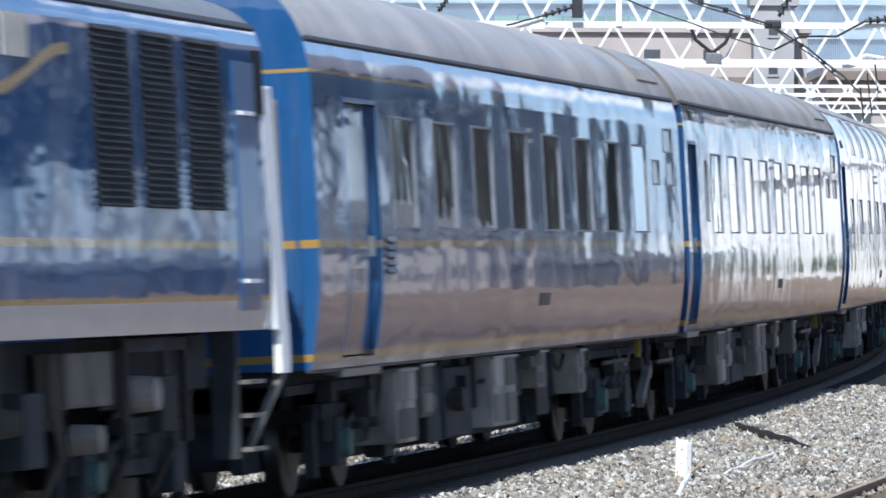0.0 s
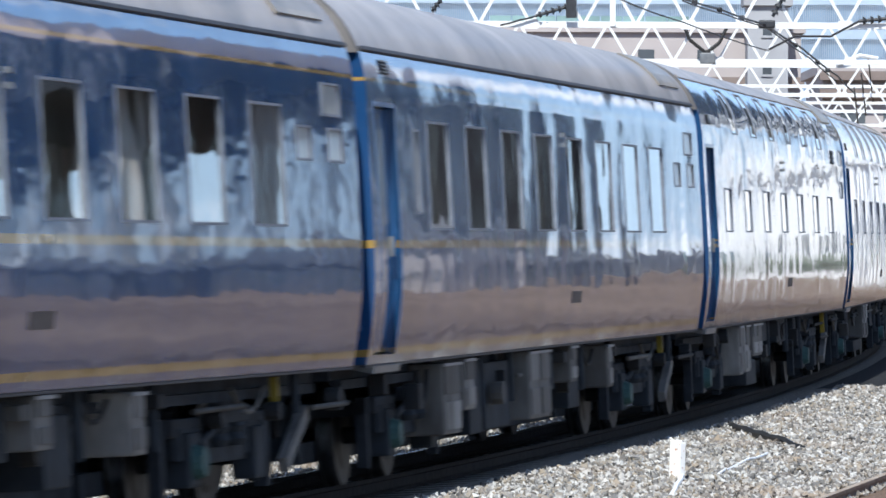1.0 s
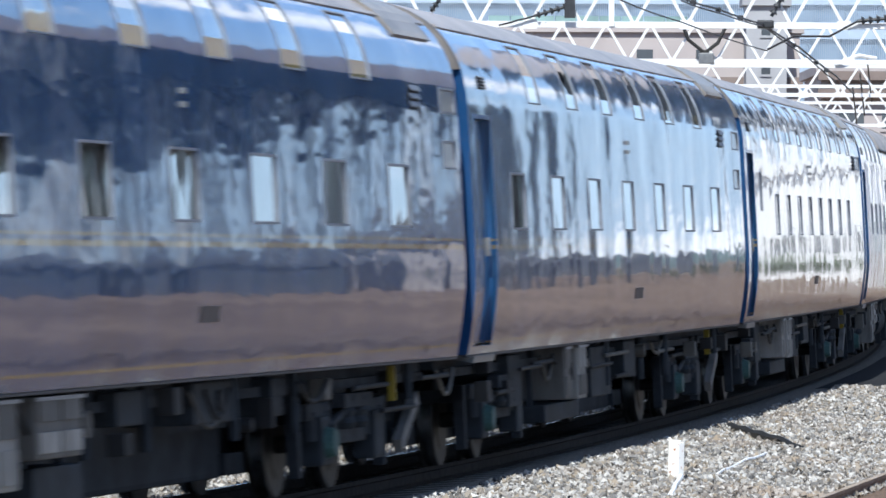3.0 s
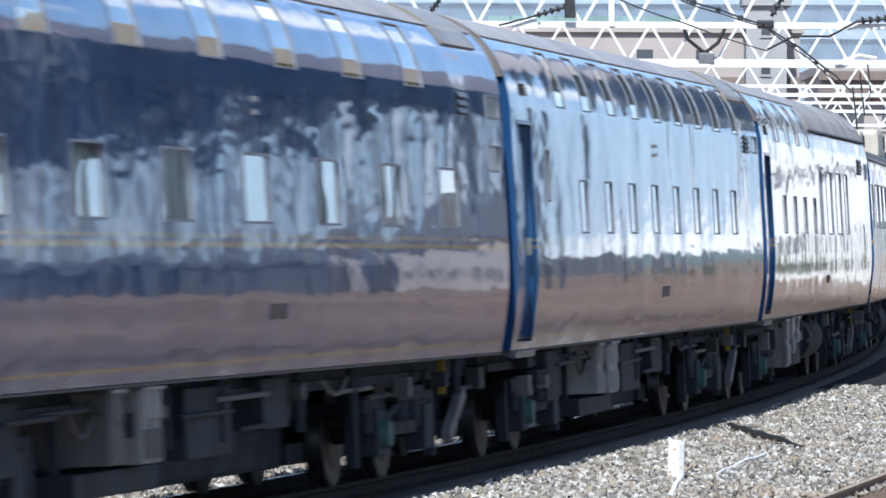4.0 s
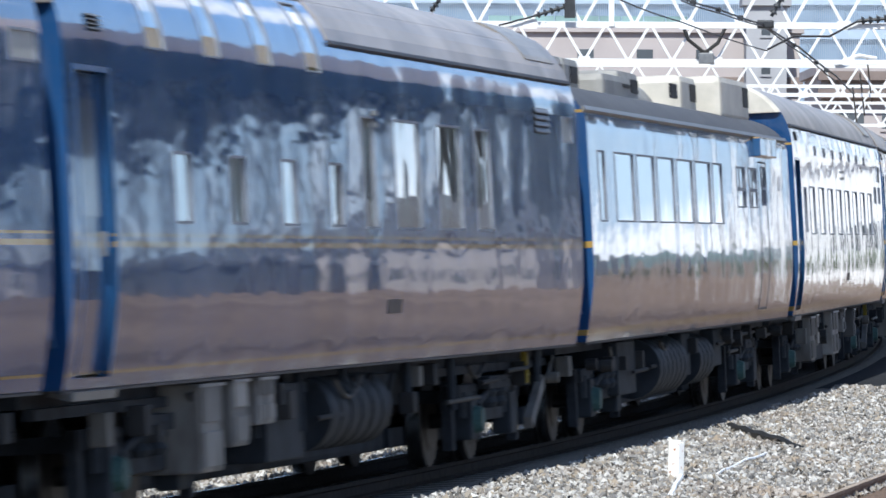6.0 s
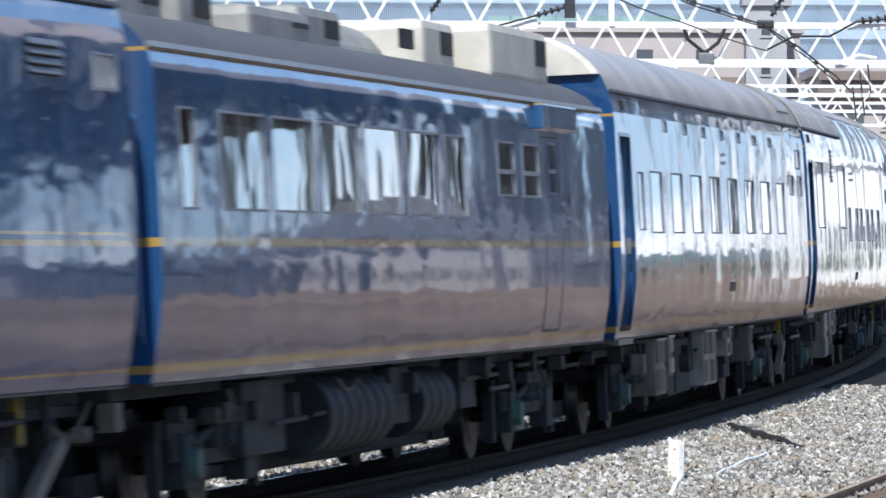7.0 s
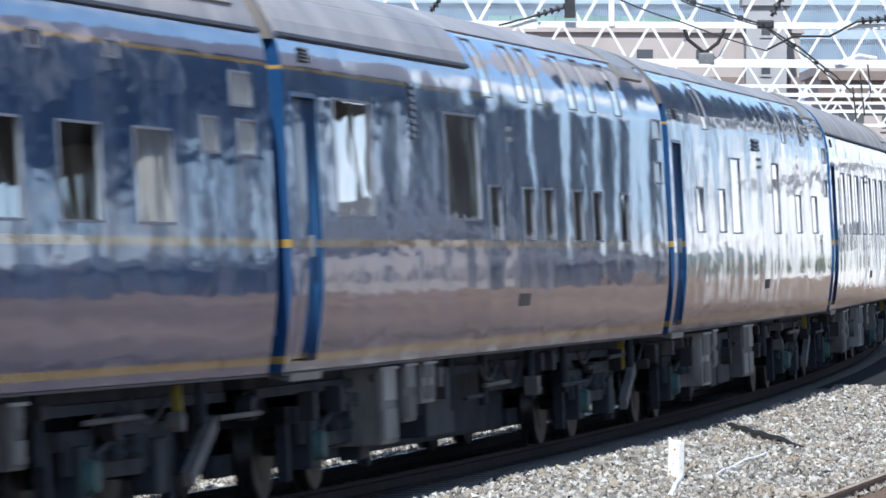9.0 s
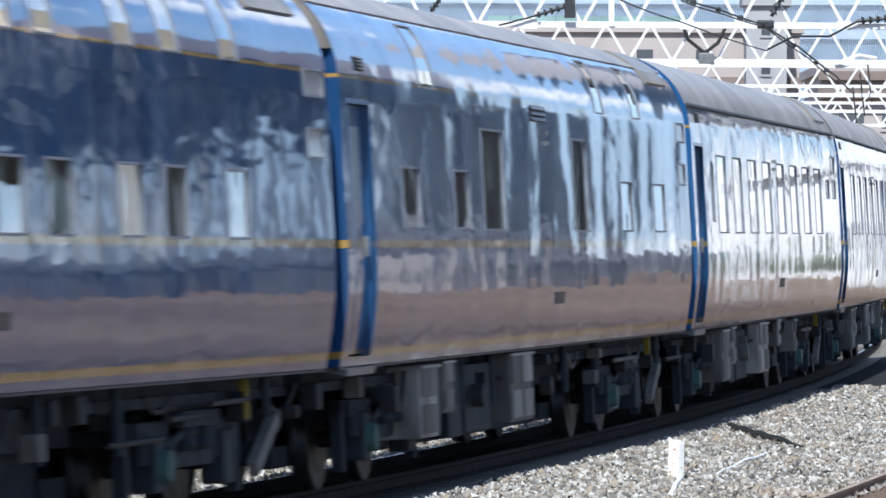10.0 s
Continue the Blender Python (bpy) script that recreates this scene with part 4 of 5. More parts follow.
def engine():
    """The electric engine at the head; only its trailing half comes into view."""
    sh = Shape(sill=1.40, shoulder=3.42, top=4.02, half=1.46)
    c, x0, x1 = BODY / 2, 0.9, 19.62
    car = tagged(new("electric_engine"), "blue electric engine with silver skirt and black side louvres", "locomotive")
    sp = [(14.68, 15.66), (15.98, 16.92), (17.24, 18.26)]
    body_part("body", shell(sh, x0 - c, x1 - c, [], 3.70), [M_LOCO, M_FRAME, M_LOCO], car, "blue shell with gold lines over silver")
    for s in (-1, 1):
        for a, b in sp:
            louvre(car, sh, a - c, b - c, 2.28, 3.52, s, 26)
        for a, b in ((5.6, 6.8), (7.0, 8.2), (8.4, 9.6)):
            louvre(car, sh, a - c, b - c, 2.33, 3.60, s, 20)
        part("grille", strip(bmesh.new(), sh, 12.5 - c, 13.1 - c, 3.23, 3.51, -0.01, 0.01, s), M_CREAM, car, "cream side lamp housing")
        curve = bmesh.new()
        for i in range(20):
            q = (i + 0.5) / 20
            zc = 2.96 + 0.33 * q * q * (3 - 2 * q)
            strip(curve, sh, 12.2 + 0.095 * i - c, 12.295 + 0.095 * i - c, zc, zc + 0.075, -0.004, 0.004, s)
        part("gold_stripe", curve, M_GOLD, car, "gold line sweeping up over the engine's side")
        part("cab_door", strip(bmesh.new(), sh, 18.66 - c, 19.3 - c, 1.55, 3.40, -0.02, 0.012, s), M_EDGE, car, "blue cab door")
        part("cab_window", strip(bmesh.new(), sh, 19.32 - c, 19.58 - c, 3.02, 3.50, -0.02, 0.012, s), M_RUBBER, car, "dark cab side window")
        for z in (1.75, 3.0):
            part("door_grip", strip(bmesh.new(), sh, 18.75 - c, 19.15 - c, z, z + 0.03, 0.012, 0.04, s), M_WHITE, car)
        part("roof_edge", strip(bmesh.new(), sh, x0 - c, x1 - c, 3.66, 3.70, 0.0, 0.02, s), M_GUTTER, car)
        hr = bmesh.new()
        for za, zb, dx in ((1.42, 2.35, 0.22), (2.35, 3.22, 0.10)):
            bar(hr, (x1 - c + dx + 0.06, s * 1.43, za), (x1 - c + dx - 0.06, s * 1.43, zb), 0.06, 0.36)
        part("handrail", hr, M_WHITE, car, "white painted end handrail")
        hr = bmesh.new()
        box(hr, x1 - c + 0.20, x1 - c + 0.50, s * 1.43 - 0.03, s * 1.43 + 0.03, 1.06, 1.44, 0.01)
        part("step_rail", hr, M_WHITE, car, "white painted step rail")
        part("step_stay", bar(bmesh.new(), (x1 - c + 0.35, s * 1.42, 1.06), (x1 - c - 0.35, s * 1.3, 0.5), 0.05, 0.05), M_CHUTE, car)
        for z in (0.5, 0.75, 1.0):
            part("foot_step", one_box(x1 - c - 0.9, x1 - c - 0.45, s * 1.36 - 0.12, s * 1.36 + 0.06, z, z + 0.03), M_CHUTE, car)
        part("step_plate", one_box(x1 - c - 1.0, x1 - c - 0.94, s * 1.3 - 0.1, s * 1.3 + 0.1, 0.45, 1.4), M_BOXDARK, car)
        # brake gear, brackets and pipes hung over the trailing bogie
        for a, z0, z1 in ((16.05, 0.62, 1.38), (17.75, 0.62, 1.38)):
            part("hanger_bracket", bar(bmesh.new(), (a - c, s * 1.22, z0), (a - c, s * 1.22, z1), 0.10, 0.06), M_BOX, car)
        part("hanger_beam", one_box(16.05 - c, 17.8 - c, *sorted((s * 1.19, s * 1.25)), 1.28, 1.37), M_UNDER, car)
        for a, z, rr in ((16.75, 0.98, 0.14), (13.3, 0.86, 0.15), (15.2, 0.70, 0.11)):
            can = rod(bmesh.new(), (a - c, s * 1.06, z), (a - c, s * 1.28, z), rr, 16, rr * 0.86)
            part("brake_cylinder", can, M_PALEBOX, car, "grimy grey brake cylinder")
        for a in (12.4, 14.2, 15.9, 17.2):
            pts = [(a - c, s * 1.2, 1.3), (a - c, s * 1.22, 0.95), (a - c + 0.25, s * 1.2, 0.6), (a - c + 0.28, s * 1.0, 0.25)]
            part("sand_pipe", polyline(bmesh.new(), pts, 0.028, 8), M_BOX, car)
        for a, b, z0, z1 in ((11.9, 12.9, 0.78, 1.22), (14.5, 15.7, 0.92, 1.3), (17.0, 17.5, 0.7, 1.1)):
            part("equipment_box", one_box(a - c, b - c, *sorted((s * 1.0, s * 1.24)), z0, z1, bevel=0.03), M_BOX, car)
        for a, b in ((10.6, 11.6), (13.2, 13.7)):
            part("sand_box", one_box(a - c, b - c, *sorted((s * 1.05, s * 1.3)), 0.55, 1.05, bevel=0.03), M_BOXDARK, car)
    top = bmesh.new()
    box(top, 4 - c, 17 - c, -0.8, 0.8, 3.75, 4.0, 0.06)
    part("roof_housing", top, M_FRAME, car, "grey roof housing")
    under = bmesh.new()
    box(under, x0 - c + 0.1, x1 - c - 0.1, -0.95, 0.95, 0.98, 1.38)
    part("underframe", under, M_UNDER, car, "black steel underframe")
    cp = one_box(x1 - c - 0.2, x1 - c + 0.9, -0.14, 0.14, 0.74, 1.0, bevel=0.03)
    part("coupler", cp, M_UNDER, car)
    for x in (-6.6, 0.0, 6.4):
        bogie(car, x, 2.5)
    return car


DUPLEX_LOW = [(2.25 + 2.555 * i, 3.12 + 2.555 * i, 2.19, 2.73) for i in range(7)]
DUPLEX_HIGH = [(3.64 + 2.535 * i, 4.42 + 2.535 * i) for i in range(6)]
SOLO_LOW = [(4.32 + 1.885 * i, 4.86 + 1.885 * i, 2.16, 2.71) for i in range(8)]
SOLO_HIGH = [(2.98 + 1.885 * i, 3.64 + 1.885 * i) for i in range(9)]
R_DUP = [(19.98, 20.68, 3.21, 3.44), (20.0, 20.6, 2.72, 2.97)]
LV_DUP = [(18.62, 19.05, 3.22, 3.43)]
SL = "glossy dark blue sleeping coach with "
TRAIN = [
    engine(),
    coach(STANDARD, [], EQ_A, SL + "eight tall windows", M_PAINT, door=(1.25, 2.62), louvres=[(2.80, 3.18, 1.80, 2.12)], curtains=0.3, cap=None),
    coach(STANDARD_B + [(2.02, 2.30, 2.31, 3.04)], [], EQ_A, SL + "tall windows", M_PAINT, curtains=0.3),
    coach(DUPLEX_LOW, DUPLEX_HIGH, EQ_B, SL + "curved roof windows", M_PAINT_THIN, rear=R_DUP, louvres=LV_DUP, curtains=0.3),
    coach(DUPLEX_LOW, DUPLEX_HIGH, EQ_C, SL + "curved roof windows", M_PAINT_THIN, rear=R_DUP, louvres=LV_DUP, curtains=0.3),
    coach(SOLO_LOW + [(2.0, 2.3, 2.47, 2.98)], SOLO_HIGH, EQ_C, SL + "many small low and roof windows", M_PAINT_THIN,
          rear=[(20.05, 20.7, 3.20, 3.42)], louvres=[(19.22, 19.7, 3.19, 3.42)], curtains=0.3),
    coach([(3.02 + 1.81 * i, 3.55 + 1.81 * i, 2.18, 2.70) for i in range(4)] + [(9.85, 10.36, 2.17, 3.11), (11.2, 12.35, 2.17, 3.11),
          (13.15, 14.3, 2.17, 3.11), (15.0, 15.8, 2.17, 3.11)], [(2.42 + 1.8 * i, 2.98 + 1.8 * i) for i in range(4)], EQ_D,
          SL + "mixed windows and a shower louvre", M_PAINT_THIN, rear=[(19.9, 20.5, 3.07, 3.33)], louvres=[(18.3, 19.1, 3.13, 3.38)],
          roof_paint=[(8.9, 20.75)], curtains=0.3),
    dining_car(),
    coach([(2.83 + 1.977 * i, 3.92 + 1.977 * i, 2.17, 2.86) for i in range(8)] + [(1.72, 2.22, 2.2, 2.84)]
          + [(4.3 + 1.95 * i, 4.7 + 1.95 * i, 3.31, 3.45) for i in range(7)], [], EQ_A, SL + "low windows and small upper lights", M_PAINT, curtains=0.3, cap=M_CREAM),
    coach([(1.93, 3.5, 2.26, 3.23), (6.95, 8.7, 2.26, 3.23)] + [(a, a + 0.66, 2.07, 2.60) for a in (9.15, 11.05, 12.25, 14.1, 15.4, 17.27)],
          [(a, a + 0.55) for a in (9.1, 11.1, 12.13, 14.2, 15.5, 17.3)], EQ_D[:4], SL + "two large and six small windows", M_PAINT,
          rear=R_DUP, louvres=[(5.3, 5.5, 2.95, 3.45)], roof_paint=[(0.1, 8.6)]),
    coach([(2.55, 3.4, 2.18, 2.72), (5.1, 5.9, 2.18, 2.72), (6.65, 7.85, 2.17, 3.12), (12.1, 13.05, 2.17, 3.12), (15.37, 16.2, 2.18, 2.72), (17.85, 18.75, 2.18, 2.72)],
          [(3.7, 4.4), (13.9, 14.5), (16.55, 17.2)], EQ_A[:5], SL + "few private room windows", M_PAINT, rear=R_DUP, louvres=[(9.6, 10.45, 3.24, 3.40)]),
    coach(STANDARD_B + [(2.02, 2.30, 2.31, 3.04)], [], EQ_A, SL + "tall windows", M_PAINT, curtains=0.3, cap=None),
    coach(STANDARD, [], EQ_A, SL + "eight tall windows", M_PAINT),
]


def motions():
    """The train runs in towards the camera's left, on the curve."""
    for k, car in enumerate(TRAIN):
        rows = []
        for i in range(41):
            t = i * 0.25
            sc = -8.41 + (k - 1) * PITCH + BODY / 2 - 18.885 * t - 0.0146 * t * t
            rows.append((t, car_pose(sc)))
        walk(car, rows)
    # the wheels roll without slipping on 0.43 m treads
    turns = [(i / 30, -math.degrees((18.885 * i / 30 + 0.0146 * (i / 30) ** 2) / 0.43)) for i in range(301)]
    for o, w, half in WHEELS:
        walk(o, [(t, pose(w, 0, 0.43, 0, a, 0) @ pose(0, 0, 0, 0, 0, half)) for t, a in turns])


# ---------------------------------------------------------------- line-side things
def marker_post():
    p = beside(3.15, 2.58)
    base = bed_height(2.58)
    th = track(3.15)[2]
    ob = tagged(new("marker_post"), "short white marker post flaking to rust, set in ballast", "post")
    ob.matrix_world = Matrix.Translation((p.x, p.y, base - 0.05)) @ Matrix.Rotation(-th - 0.5, 4, "Z") @ Matrix.Rotation(0.03, 4, "Y")
    part("upright", one_box(-0.042, 0.042, -0.05, 0.05, 0.0, 0.44, bevel=0.012), M_MARKER, ob)
    part("side_plate", one_box(0.050, 0.085, -0.045, 0.045, 0.02, 0.42, bevel=0.006), M_MARKER, ob)


marker_post()


def cable(name, pts, r, mat, label):
    bm = bmesh.new()
    world_pts = [beside(s, lat, 0, 0) + Vector((0, 0, bed_height(lat) + dz)) for s, lat, dz in pts]
    fine = []
    for a, b in zip(world_pts, world_pts[1:]):
        fine += [a.lerp(b, i / 4) + Vector((0, 0, 0.01 * math.sin(i * 1.9))) for i in range(4)]
    polyline(bm, fine + [world_pts[-1]], r)
    return tagged(new(name, mesh_of(bm, name, mat, True)), label, "cable")


cable("cable", [(3.0, 2.67, 0.05), (1.6, 2.82, 0.05), (-0.3, 3.03, 0.03)], 0.026, M_WHITE, "thin pale grey cable lying on the ballast")
cable("cable", [(4.1, 2.88, 0.045), (6.8, 2.78, 0.055), (9.4, 2.74, 0.05)], 0.014, M_WHITE, "thin pale grey cable lying on the ballast")
cable("rubber_hose", [(17.2, 1.45, 0.03), (15.4, 1.80, 0.06), (13.9, 2.14, 0.07), (12.7, 2.5, 0.07), (11.6, 2.88, 0.03)], 0.05, M_DARKSTEEL, "dark rubber hose half buried in ballast")


# ---------------------------------------------------------------- overhead line


def portal(y, bottom, depth, period, x_from, x_to, post_x):
    """A white lattice beam across the tracks on one far post."""
    ob = tagged(new("overhead_portal"), "white painted lattice steel portal over the tracks", "gantry", "portals over the line")
    top = bottom + depth
    ch = 0.125
    part("bottom_chord", box(bmesh.new(), x_from, x_to, y - 0.06, y + 0.06, bottom - ch / 2, bottom + ch / 2), M_STEEL, ob)
    part("top_chord", box(bmesh.new(), x_from, x_to, y - 0.06, y + 0.06, top - ch / 2, top + ch / 2), M_STEEL, ob)
    n = int((x_to - x_from) / period)
    for i in range(n):
        x = x_from + i * period
        for a, b in (((x, y, bottom), (x + period / 2, y, top)), ((x + period / 2, y, top), (x + period, y, bottom))):
            part("diagonal", bar(bmesh.new(), a, b, 0.10, 0.07), M_STEEL, ob)
        if i % 3 == 1:
            part("gusset", one_box(x - 0.16, x + 0.16, y - 0.075, y - 0.062, bottom - 0.09, bottom + 0.12), M_STEEL, ob)
    for px in post_x:
        part("post", one_box(px - 0.2, px + 0.2, y - 0.2, y + 0.2, -0.75, top + 0.3), M_STEEL, ob)
    return ob


portal(133.0, 6.93, 1.06, 1.175, 3.095 - 14 * 1.175, 18.4, (-13.2, 18.3))
portal(160.0, 6.92, 1.0, 1.19, 6.16 - 18 * 1.19, 21.0, (-15.2, 20.6))
portal(200.0, 6.98, 0.98, 1.25, 12.13 - 22 * 1.25, 22.5, (-15.3, 22.0))
portal(226.0, 6.98, 0.95, 1.25, -18.0, 24.0, (-18.0, 23.8))
portal(254.0, 6.98, 0.95, 1.25, -20.0, 25.5, (-20.0, 25.2))
tagged(new("strut", mesh_of(one_box(3.69, 3.81, 132.85, 132.93, 6.9, 8.1), "strut", M_STEEL)), "white upright strut on the portal", "strut")


def by_bearing(az, el, y):
    """A place y metres ahead, by its tangents to the right and up from the eye."""
    return Vector((az * y, y, EYE.z + el * y))


def wire(name, pts, r, label, sag=0.0):
    bm = bmesh.new()
    fine = []
    for a, b in zip(pts, pts[1:]):
        fine += [a.lerp(b, i / 6) - Vector((0, 0, sag * math.sin(math.pi * i / 6))) for i in range(6)]
    polyline(bm, fine + [pts[-1]], r, 6)
    return tagged(new(name, mesh_of(bm, name, M_WIRE, True)), label, "wire")


def insulator(a, b, r, label="dark ribbed insulator on the overhead line"):
    ob = tagged(new("insulator"), label, "insulator", "insulators")
    part("core", rod(bmesh.new(), a, b, r * 0.4, 8), M_DARKSTEEL, ob)
    for i in range(5):
        p, q = a.lerp(b, (i + 0.5) / 5.5), a.lerp(b, (i + 0.9) / 5.5)
        part("disc", rod(bmesh.new(), p, q, r, 12, r * 0.6), M_DARKSTEEL, ob)
    return ob


P = by_bearing
W1 = 132.85
insulator(P(0.0152, 0.0369, W1), P(0.0212, 0.0387, W1), 0.09)
wire("catenary_wire", [P(0.0092, 0.0353, W1), P(0.0125, 0.0362, W1), P(0.0152, 0.0369, W1)], 0.022, "thin dark registration wire", 0.01)
tagged(new("hanging_plate", mesh_of(one_box(0.0203 * W1, 0.0221 * W1, W1 - 0.1, W1 + 0.1, EYE.z + 0.0366 * W1, EYE.z + 0.0420 * W1), "hanging_plate", M_DARKSTEEL)),
                 "dark perforated hanger plate under the portal", "bracket")
insulator(P(-0.0023, 0.0376, W1), P(0.0004, 0.0412, W1), 0.09)
insulator(P(0.0552, 0.0370, W1), P(0.0585, 0.0430, W1), 0.10)
insulator(P(0.0698, 0.0363, W1), P(0.0768, 0.0370, W1), 0.10)
wire("messenger_wire", [P(0.0385, 0.0405, W1 - 20), P(0.0460, 0.0383, W1 - 8), P(0.0540, 0.0356, W1), P(0.0600, 0.0318, W1 + 12), P(0.0662, 0.0270, W1 + 24), P(0.0692, 0.0240, W1 + 40)], 0.024,
     "thick dark messenger wire", 0.02)
wire("messenger_wire", [P(0.0400, 0.0396, W1 - 20), P(0.0470, 0.0374, W1 - 8), P(0.0540, 0.0353, W1), P(0.0615, 0.0300, W1 + 14), P(0.0660, 0.0262, W1 + 24)], 0.018,
     "dark sagging messenger wire", 0.02)
wire("contact_wire", [P(0.0280, 0.0404, W1 - 30), P(0.0400, 0.0360, W1 - 10), P(0.0545, 0.0312, W1)], 0.016, "thin dark contact wire", 0.03)
wire("pull_off_arm", [P(0.0545, 0.0314, W1), P(0.0590, 0.0337, W1), P(0.0650, 0.0337, W1), P(0.0698, 0.0363, W1)], 0.027, "dark bent pull-off arm", 0.0)
tagged(new("wire_clamp", mesh_of(one_box(0.0528 * W1, 0.0556 * W1, W1 - 0.12, W1 + 0.12, EYE.z + 0.0350 * W1, EYE.z + 0.0364 * W1, bevel=0.04), "wire_clamp", M_DARKSTEEL)),
               "dark clamp joining the overhead wires", "clamp")
for az, el, y in ((0.0420, 0.0394, 117), (0.0462, 0.0381, 125), (0.0500, 0.0368, 130), (0.0590, 0.0322, 143), (0.0628, 0.0293, 150), (0.0645, 0.0280, 152)):
    p = P(az, el, y)
    tagged(new("wire_clip", mesh_of(one_box(p.x - 0.06, p.x + 0.06, p.y - 0.05, p.y + 0.05, p.z - 0.06, p.z + 0.05, bevel=0.02), "wire_clip", M_DARKSTEEL)),
           "small dark clip on the messenger wire", "clip", "clips on the wires")
W2 = 159.7
for dx in (0.0,):
    wire("bracket_arm", [P(0.0400 + dx, 0.0362, W2), P(0.0412 + dx, 0.0330, W2), P(0.0440 + dx, 0.0308, W2)], 0.05, "grey curved bracket arm").data.materials[0] = M_BOX
    wire("bracket_arm", [P(0.0475 + dx, 0.0352, W2), P(0.0462 + dx, 0.0325, W2), P(0.0440 + dx, 0.0308, W2)], 0.05, "grey curved bracket arm").data.materials[0] = M_BOX
    tagged(new("mounting_plate", mesh_of(one_box((0.0430 + dx) * W2, (0.0455 + dx) * W2, W2 - 0.1, W2 + 0.1, EYE.z + 0.0290 * W2, EYE.z + 0.0308 * W2, bevel=0.02), "mounting_plate", M_FRAME)),
           "white bolted mounting plate", "bracket")
wire("pull_off_arm", [P(0.0660, 0.0290, 199.85), P(0.0700, 0.0305, 199.85), P(0.0730, 0.0300, 199.85)], 0.07, "pale curved steady arm").data.materials[0] = M_STEEL
for a in (0.0690, 0.0702, 0.0714):
    wire("dropper", [P(a, 0.0250 + (a - 0.069) * 2, 195.0), P(a + 0.0008, 0.0180 + (a - 0.069) * 2, 215.0)], 0.03, "thin dark dropper wire")


# ---------------------------------------------------------------- buildings
def building(name, x0, x1, y0, y1, z1, wall_mat, label, floors=(), win=(1.6, 1.3), gap=1.4, ledge=None, face="y"):
    """A block with its windows on the side towards the line."""
    ob = tagged(new(name), label, "building")
    bm = one_box(x0, x1, y0, y1, -0.75, z1)
    part("wall", bm, wall_mat, ob)
    part("roof", one_box(x0 - 0.3, x1 + 0.3, y0 - 0.3, y1 + 0.3, z1 + 0.002, z1 + 0.5), wall_mat, ob)
    lo, hi = (x0, x1) if face == "y" else (y0, y1)
    n = int((hi - lo - 1) / (win[0] + gap))
    for z in floors:
        for i in range(n):
            a = lo + 1 + i * (win[0] + gap)
            b = a + win[0]
            bm = bmesh.new()
            if face == "y":
                box(bm, a, b, y0 - 0.06, y0 + 0.05, z, z + win[1])
                fr = box(bmesh.new(), a - 0.1, b + 0.1, y0 - 0.10, y0 - 0.005, z - 0.15, z)
            else:
                box(bm, x0 - 0.06, x0 + 0.05, a, b, z, z + win[1])
                fr = box(bmesh.new(), x0 - 0.10, x0 - 0.005, a - 0.1, b + 0.1, z - 0.15, z)
            w = part("window", bm, M_DARKWIN, ob)
            part("sill", fr, wall_mat, w)
    if ledge:
        for z in ledge:
            part("ledge", one_box(x0 - 0.2, x1 + 0.2, y0 - 0.8, y0 - 0.003, z, z + 0.5), M_BROWN, ob)
    return ob


building("office_building", -20, 24, 400, 420, 15.9, M_PINK, "long pinkish rendered building with dark windows", (3.0, 6.6, 10.3, 14.0), (1.1, 0.75), 2.9, (12.4, 8.7))
glazing = tagged(new("roof_terrace_screen"), "greenish glass screen along a flat roof", "screen")
for i in range(9):
    part("pane", one_box(3.0 + i * 1.5, 4.42 + i * 1.5, 400.2, 400.3, 16.402, 17.0), M_TEALGLASS, glazing)
building("stair_tower", 20.2, 22.9, 396, 399.4, 17.6, M_GREYWALL, "grey stair tower against the long building", (10.3, 13.0, 15.6), (0.6, 0.9), 0.25)
building("low_block", 21, 38, 330, 345, 11.2, M_PINK, "low pinkish grey block with brown ledges", (3.0, 5.6, 8.2), (1.4, 0.9), 1.0, (4.4, 7.0, 9.9, 10.9))
tower = building("glass_tower", -60, 60, 520, 545, 45, M_FARGLASS, "pale blue glass facade with fine vertical fins", ())
bm = bmesh.new()
for i in range(420):
    x = -30 + 0.17 * i
    box(bm, x, x + 0.06, 519.5, 519.9, 14, 30)
tagged(part("fin_screen", bm, M_FINS, tower), kind="stuff")
for z in (16.5, 19.5, 22.5, 25.5):
    part("spandrel", one_box(-60, 60, 519.6, 519.99, z, z + 0.8), M_FINS, tower)

# unseen hall and wing, added so the coaches' sides mirror dark and pink bands
station = tagged(new("mirrored_hall"), "unseen raised dark hall on pale columns, added for coach reflections", "building")
for name, z0, z1, mat, inset in (("hall_front", 9.5, 14.8, M_VOID, -0.6), ("parapet", 14.8, 20.0, M_PARAPET, -1.0)):
    part(name, one_box(46 + inset, 92, 140 + inset, 184, z0 + 0.002, z1), mat, station)
part("wing_front", one_box(31, 45.2, 216, 240, 13.0, 25.0), M_VOID, station)
part("wing_parapet", one_box(30.6, 45.2, 215.6, 240, 25.002, 31.0), M_PINK, station)
for x in (31.5, 38.0, 44.5):
    part("column", one_box(x - 0.5, x + 0.5, 226, 227, -0.75, 13.0), M_PALE, station)
for i in range(14):
    part("mullion", one_box(45.6 + i * 3.3, 45.8 + i * 3.3, 139.1, 139.39, 9.5, 14.8), M_STEEL, station)
for i in range(6):
    for x in (47.0, 62.0, 78.0, 91.0):
        part("column", one_box(x - 0.5, x + 0.5, 141 + i * 8.3, 142 + i * 8.3, -0.75, 9.5), M_PALE, station)
# unseen dark block, added to darken one stretch of the reflections
dark_block = tagged(new("mirrored_block"), "unseen plain dark brown block, added for coach reflections", "building")
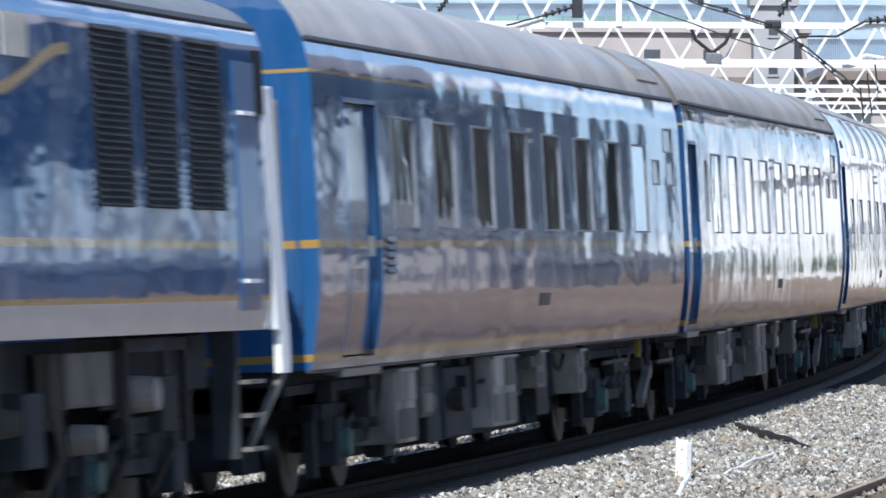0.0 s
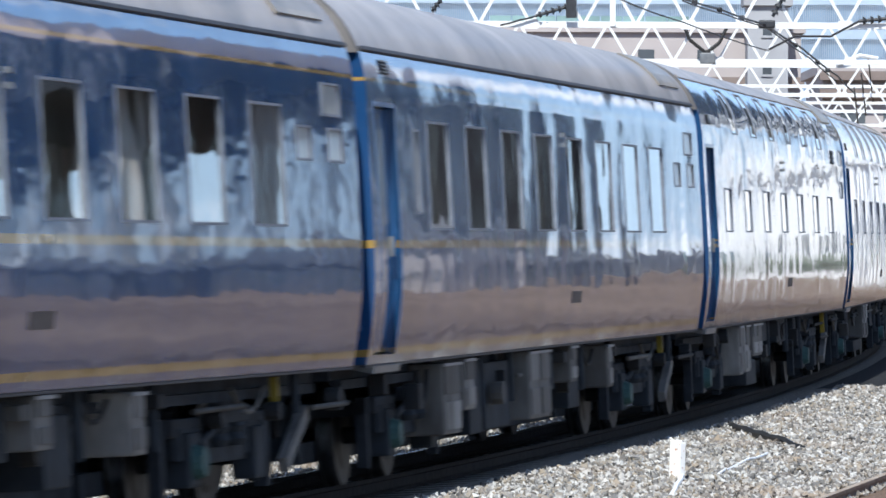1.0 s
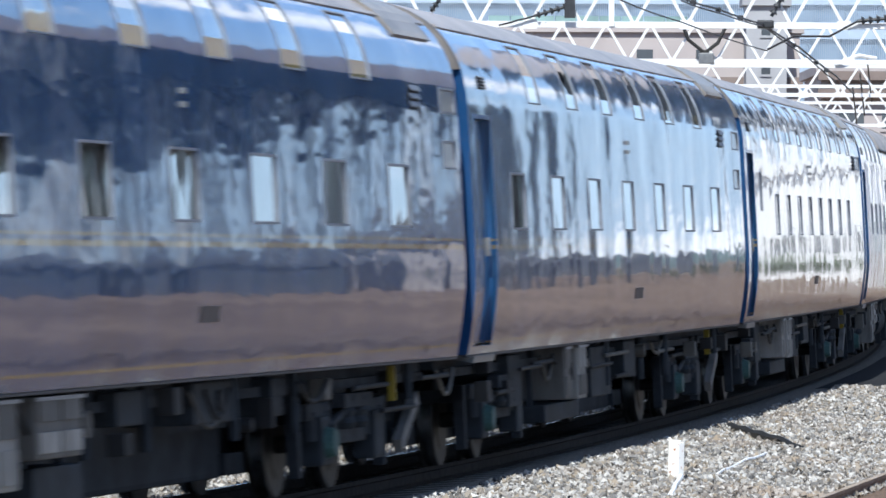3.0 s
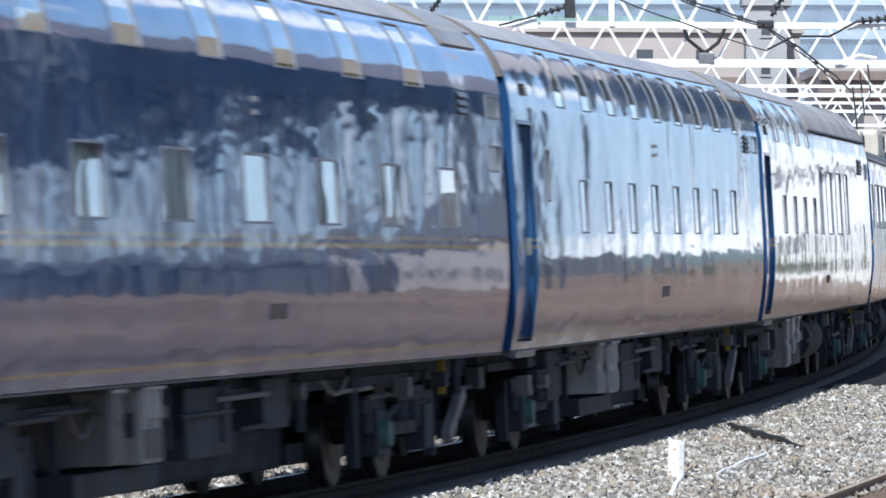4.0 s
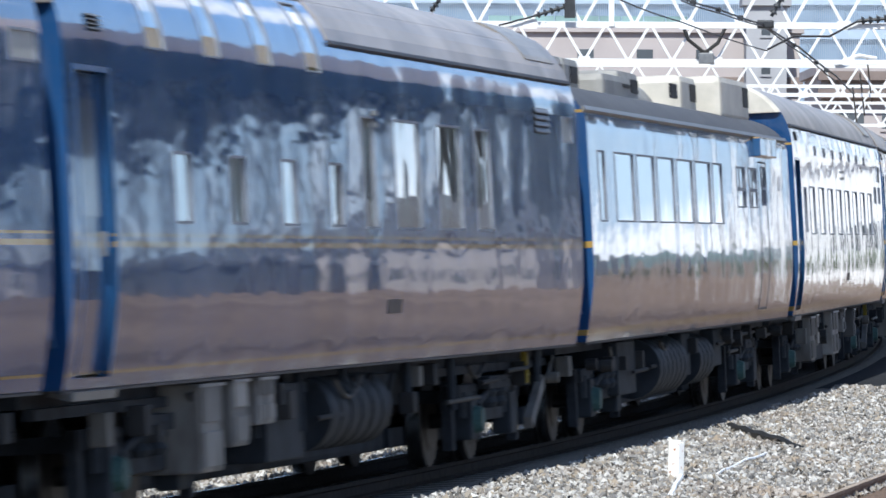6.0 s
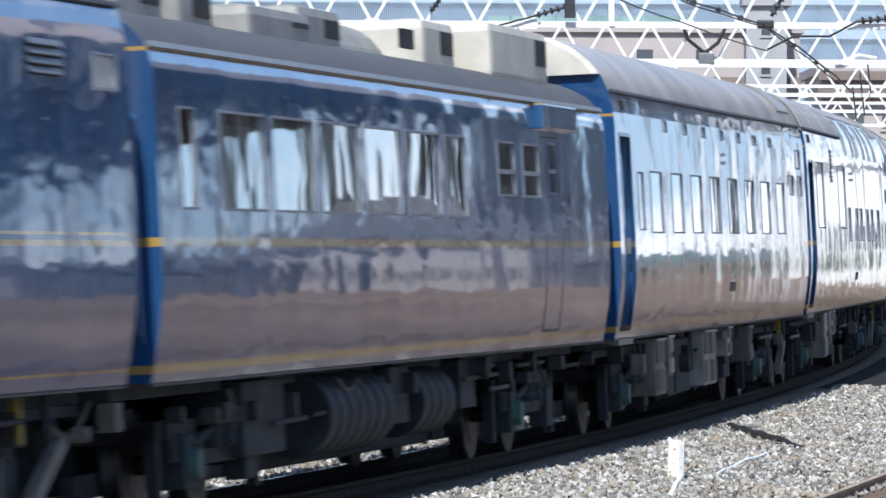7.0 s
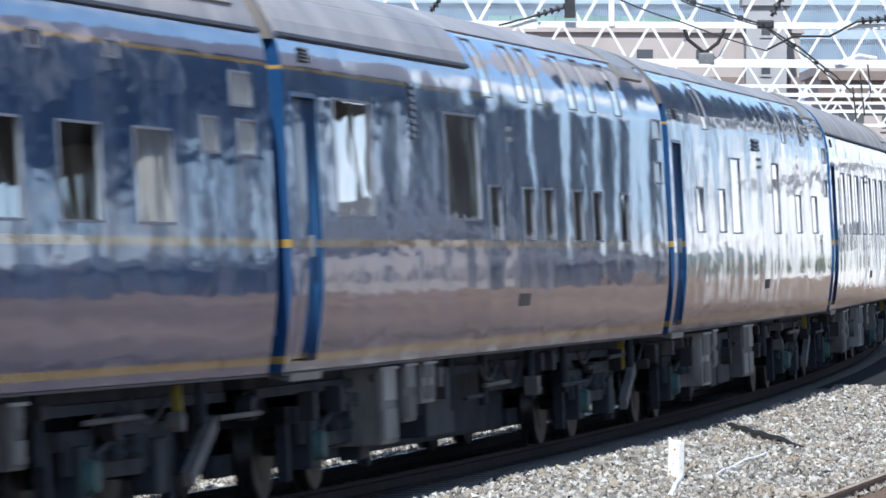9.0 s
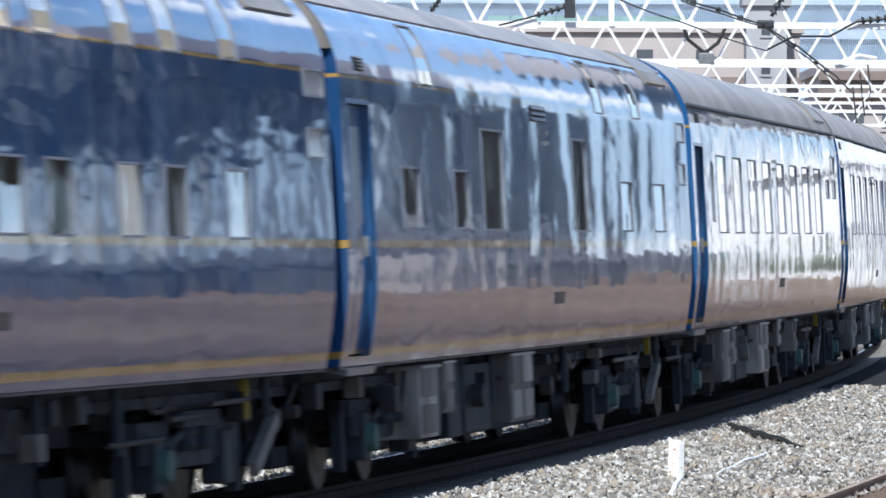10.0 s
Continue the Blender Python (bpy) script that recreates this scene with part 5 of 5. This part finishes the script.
part("wall", one_box(38.7, 44.4, 170, 173, -0.75, 9.2), M_DARKBRICK, dark_block)
part("roof", one_box(38.4, 44.7, 169.7, 173.3, 9.203, 9.5), M_TILE, dark_block)
for i in range(3):
    part("window", one_box(39.9 + i * 1.4, 40.6 + i * 1.4, 169.94, 170.05, 3.6, 4.8), M_DARKWIN, dark_block)
rng = random.Random(11)


def small_house(x, y, w, d, h, wall):
    """A low house with a ridged roof, its gable towards the line."""
    ob = tagged(new("small_house"), "unseen low house with a grey ridged roof, added for reflections", "house", "houses by the line")
    part("wall", one_box(x, x + w, y, y + d, -0.75, h), wall, ob)
    bm = bmesh.new()
    rise = w * rng.uniform(0.15, 0.3)
    v = [bm.verts.new(p) for p in ((x - 0.4, y - 0.4, h + 0.003), (x + w + 0.4, y - 0.4, h + 0.003), (x + w / 2, y - 0.4, h + rise),
                                   (x - 0.4, y + d + 0.4, h + 0.003), (x + w + 0.4, y + d + 0.4, h + 0.003), (x + w / 2, y + d + 0.4, h + rise))]
    for f in ((0, 1, 2), (3, 5, 4), (0, 2, 5, 3), (1, 4, 5, 2), (0, 3, 4, 1)):
        bm.faces.new([v[i] for i in f])
    bmesh.ops.recalc_face_normals(bm, faces=bm.faces)
    part("roof", bm, M_TILE if rng.random() < 0.6 else M_TIMBER, ob)
    for i in range(int(w / 2.4)):
        a = x + 0.7 + i * 2.4
        part("window", one_box(a, a + 1.1, y - 0.05, y + 0.05, 0.6, 1.9), M_DARKWIN, ob)
        if h > 4.5:
            part("window", one_box(a, a + 1.1, y - 0.05, y + 0.05, 3.2, 4.4), M_DARKWIN, ob)


# Unseen houses and shed, added as dark and pale bands for coach reflections
for i in range(5):
    y = 108 + i * 12.5 + rng.uniform(-2, 2)
    small_house(33 + rng.uniform(0, 5), y, rng.uniform(5, 8.5), rng.uniform(3, 5.5), rng.choice((2.2, 2.6, 3.4, 4.0)), M_TIMBER if i % 3 else M_PINK)
building("goods_shed", 24, 35.5, 200, 212, 5.6, M_WHITEWALL, "unseen long low white shed, added for reflections", (2.2,), (2.2, 1.2), 2.6)
building("apartment_house", 80, 108, 300, 325, 3.6, M_PALE, "unseen pale rendered house, added for reflections", (1.5,), (2.2, 1.5), 1.6)
building("apartment_house", 112, 138, 380, 405, 4.6, M_PINK, "unseen pinkish rendered house, added for reflections", (1.5,), (2.2, 1.5), 1.6)


def tree(x, y, h, seed):
    rnd = random.Random(seed)
    ob = tagged(new("tree"), "broad-leaved tree with a ragged green crown", "tree", "trees by the line")
    ob.location = (x, y, -0.75)
    tr = bmesh.new()
    rod(tr, (0, 0, 0), (0.1, 0, h * 0.5), 0.22, 8, 0.13)
    for k in range(6):
        a = k * 1.05
        rod(tr, (0.08, 0, h * (0.3 + 0.03 * k)), (math.cos(a) * h * 0.25, math.sin(a) * h * 0.25, h * (0.6 + 0.04 * k)), 0.08, 6, 0.03)
    part("trunk", tr, M_BARK, ob)
    cr = bmesh.new()
    for k in range(420):
        v = Vector((rnd.gauss(0, 1), rnd.gauss(0, 1), rnd.gauss(0, 1))).normalized() * rnd.uniform(0.55, 1.0)
        p = Vector((v.x * h * 0.33, v.y * h * 0.33, h * 0.68 + v.z * h * 0.32))
        m = Matrix.Translation(p) @ Euler((rnd.uniform(0, 6), rnd.uniform(0, 6), 0)).to_matrix().to_4x4()
        bmesh.ops.create_grid(cr, x_segments=1, y_segments=1, size=h * rnd.uniform(0.035, 0.07), matrix=m)
    part("crown", cr, M_LEAF, ob)


for i in range(7):
    tree(25 + i * 2.2 + rng.uniform(-1, 1), 192 + rng.uniform(-5, 4), rng.uniform(2.0, 3.2), i)

motions()
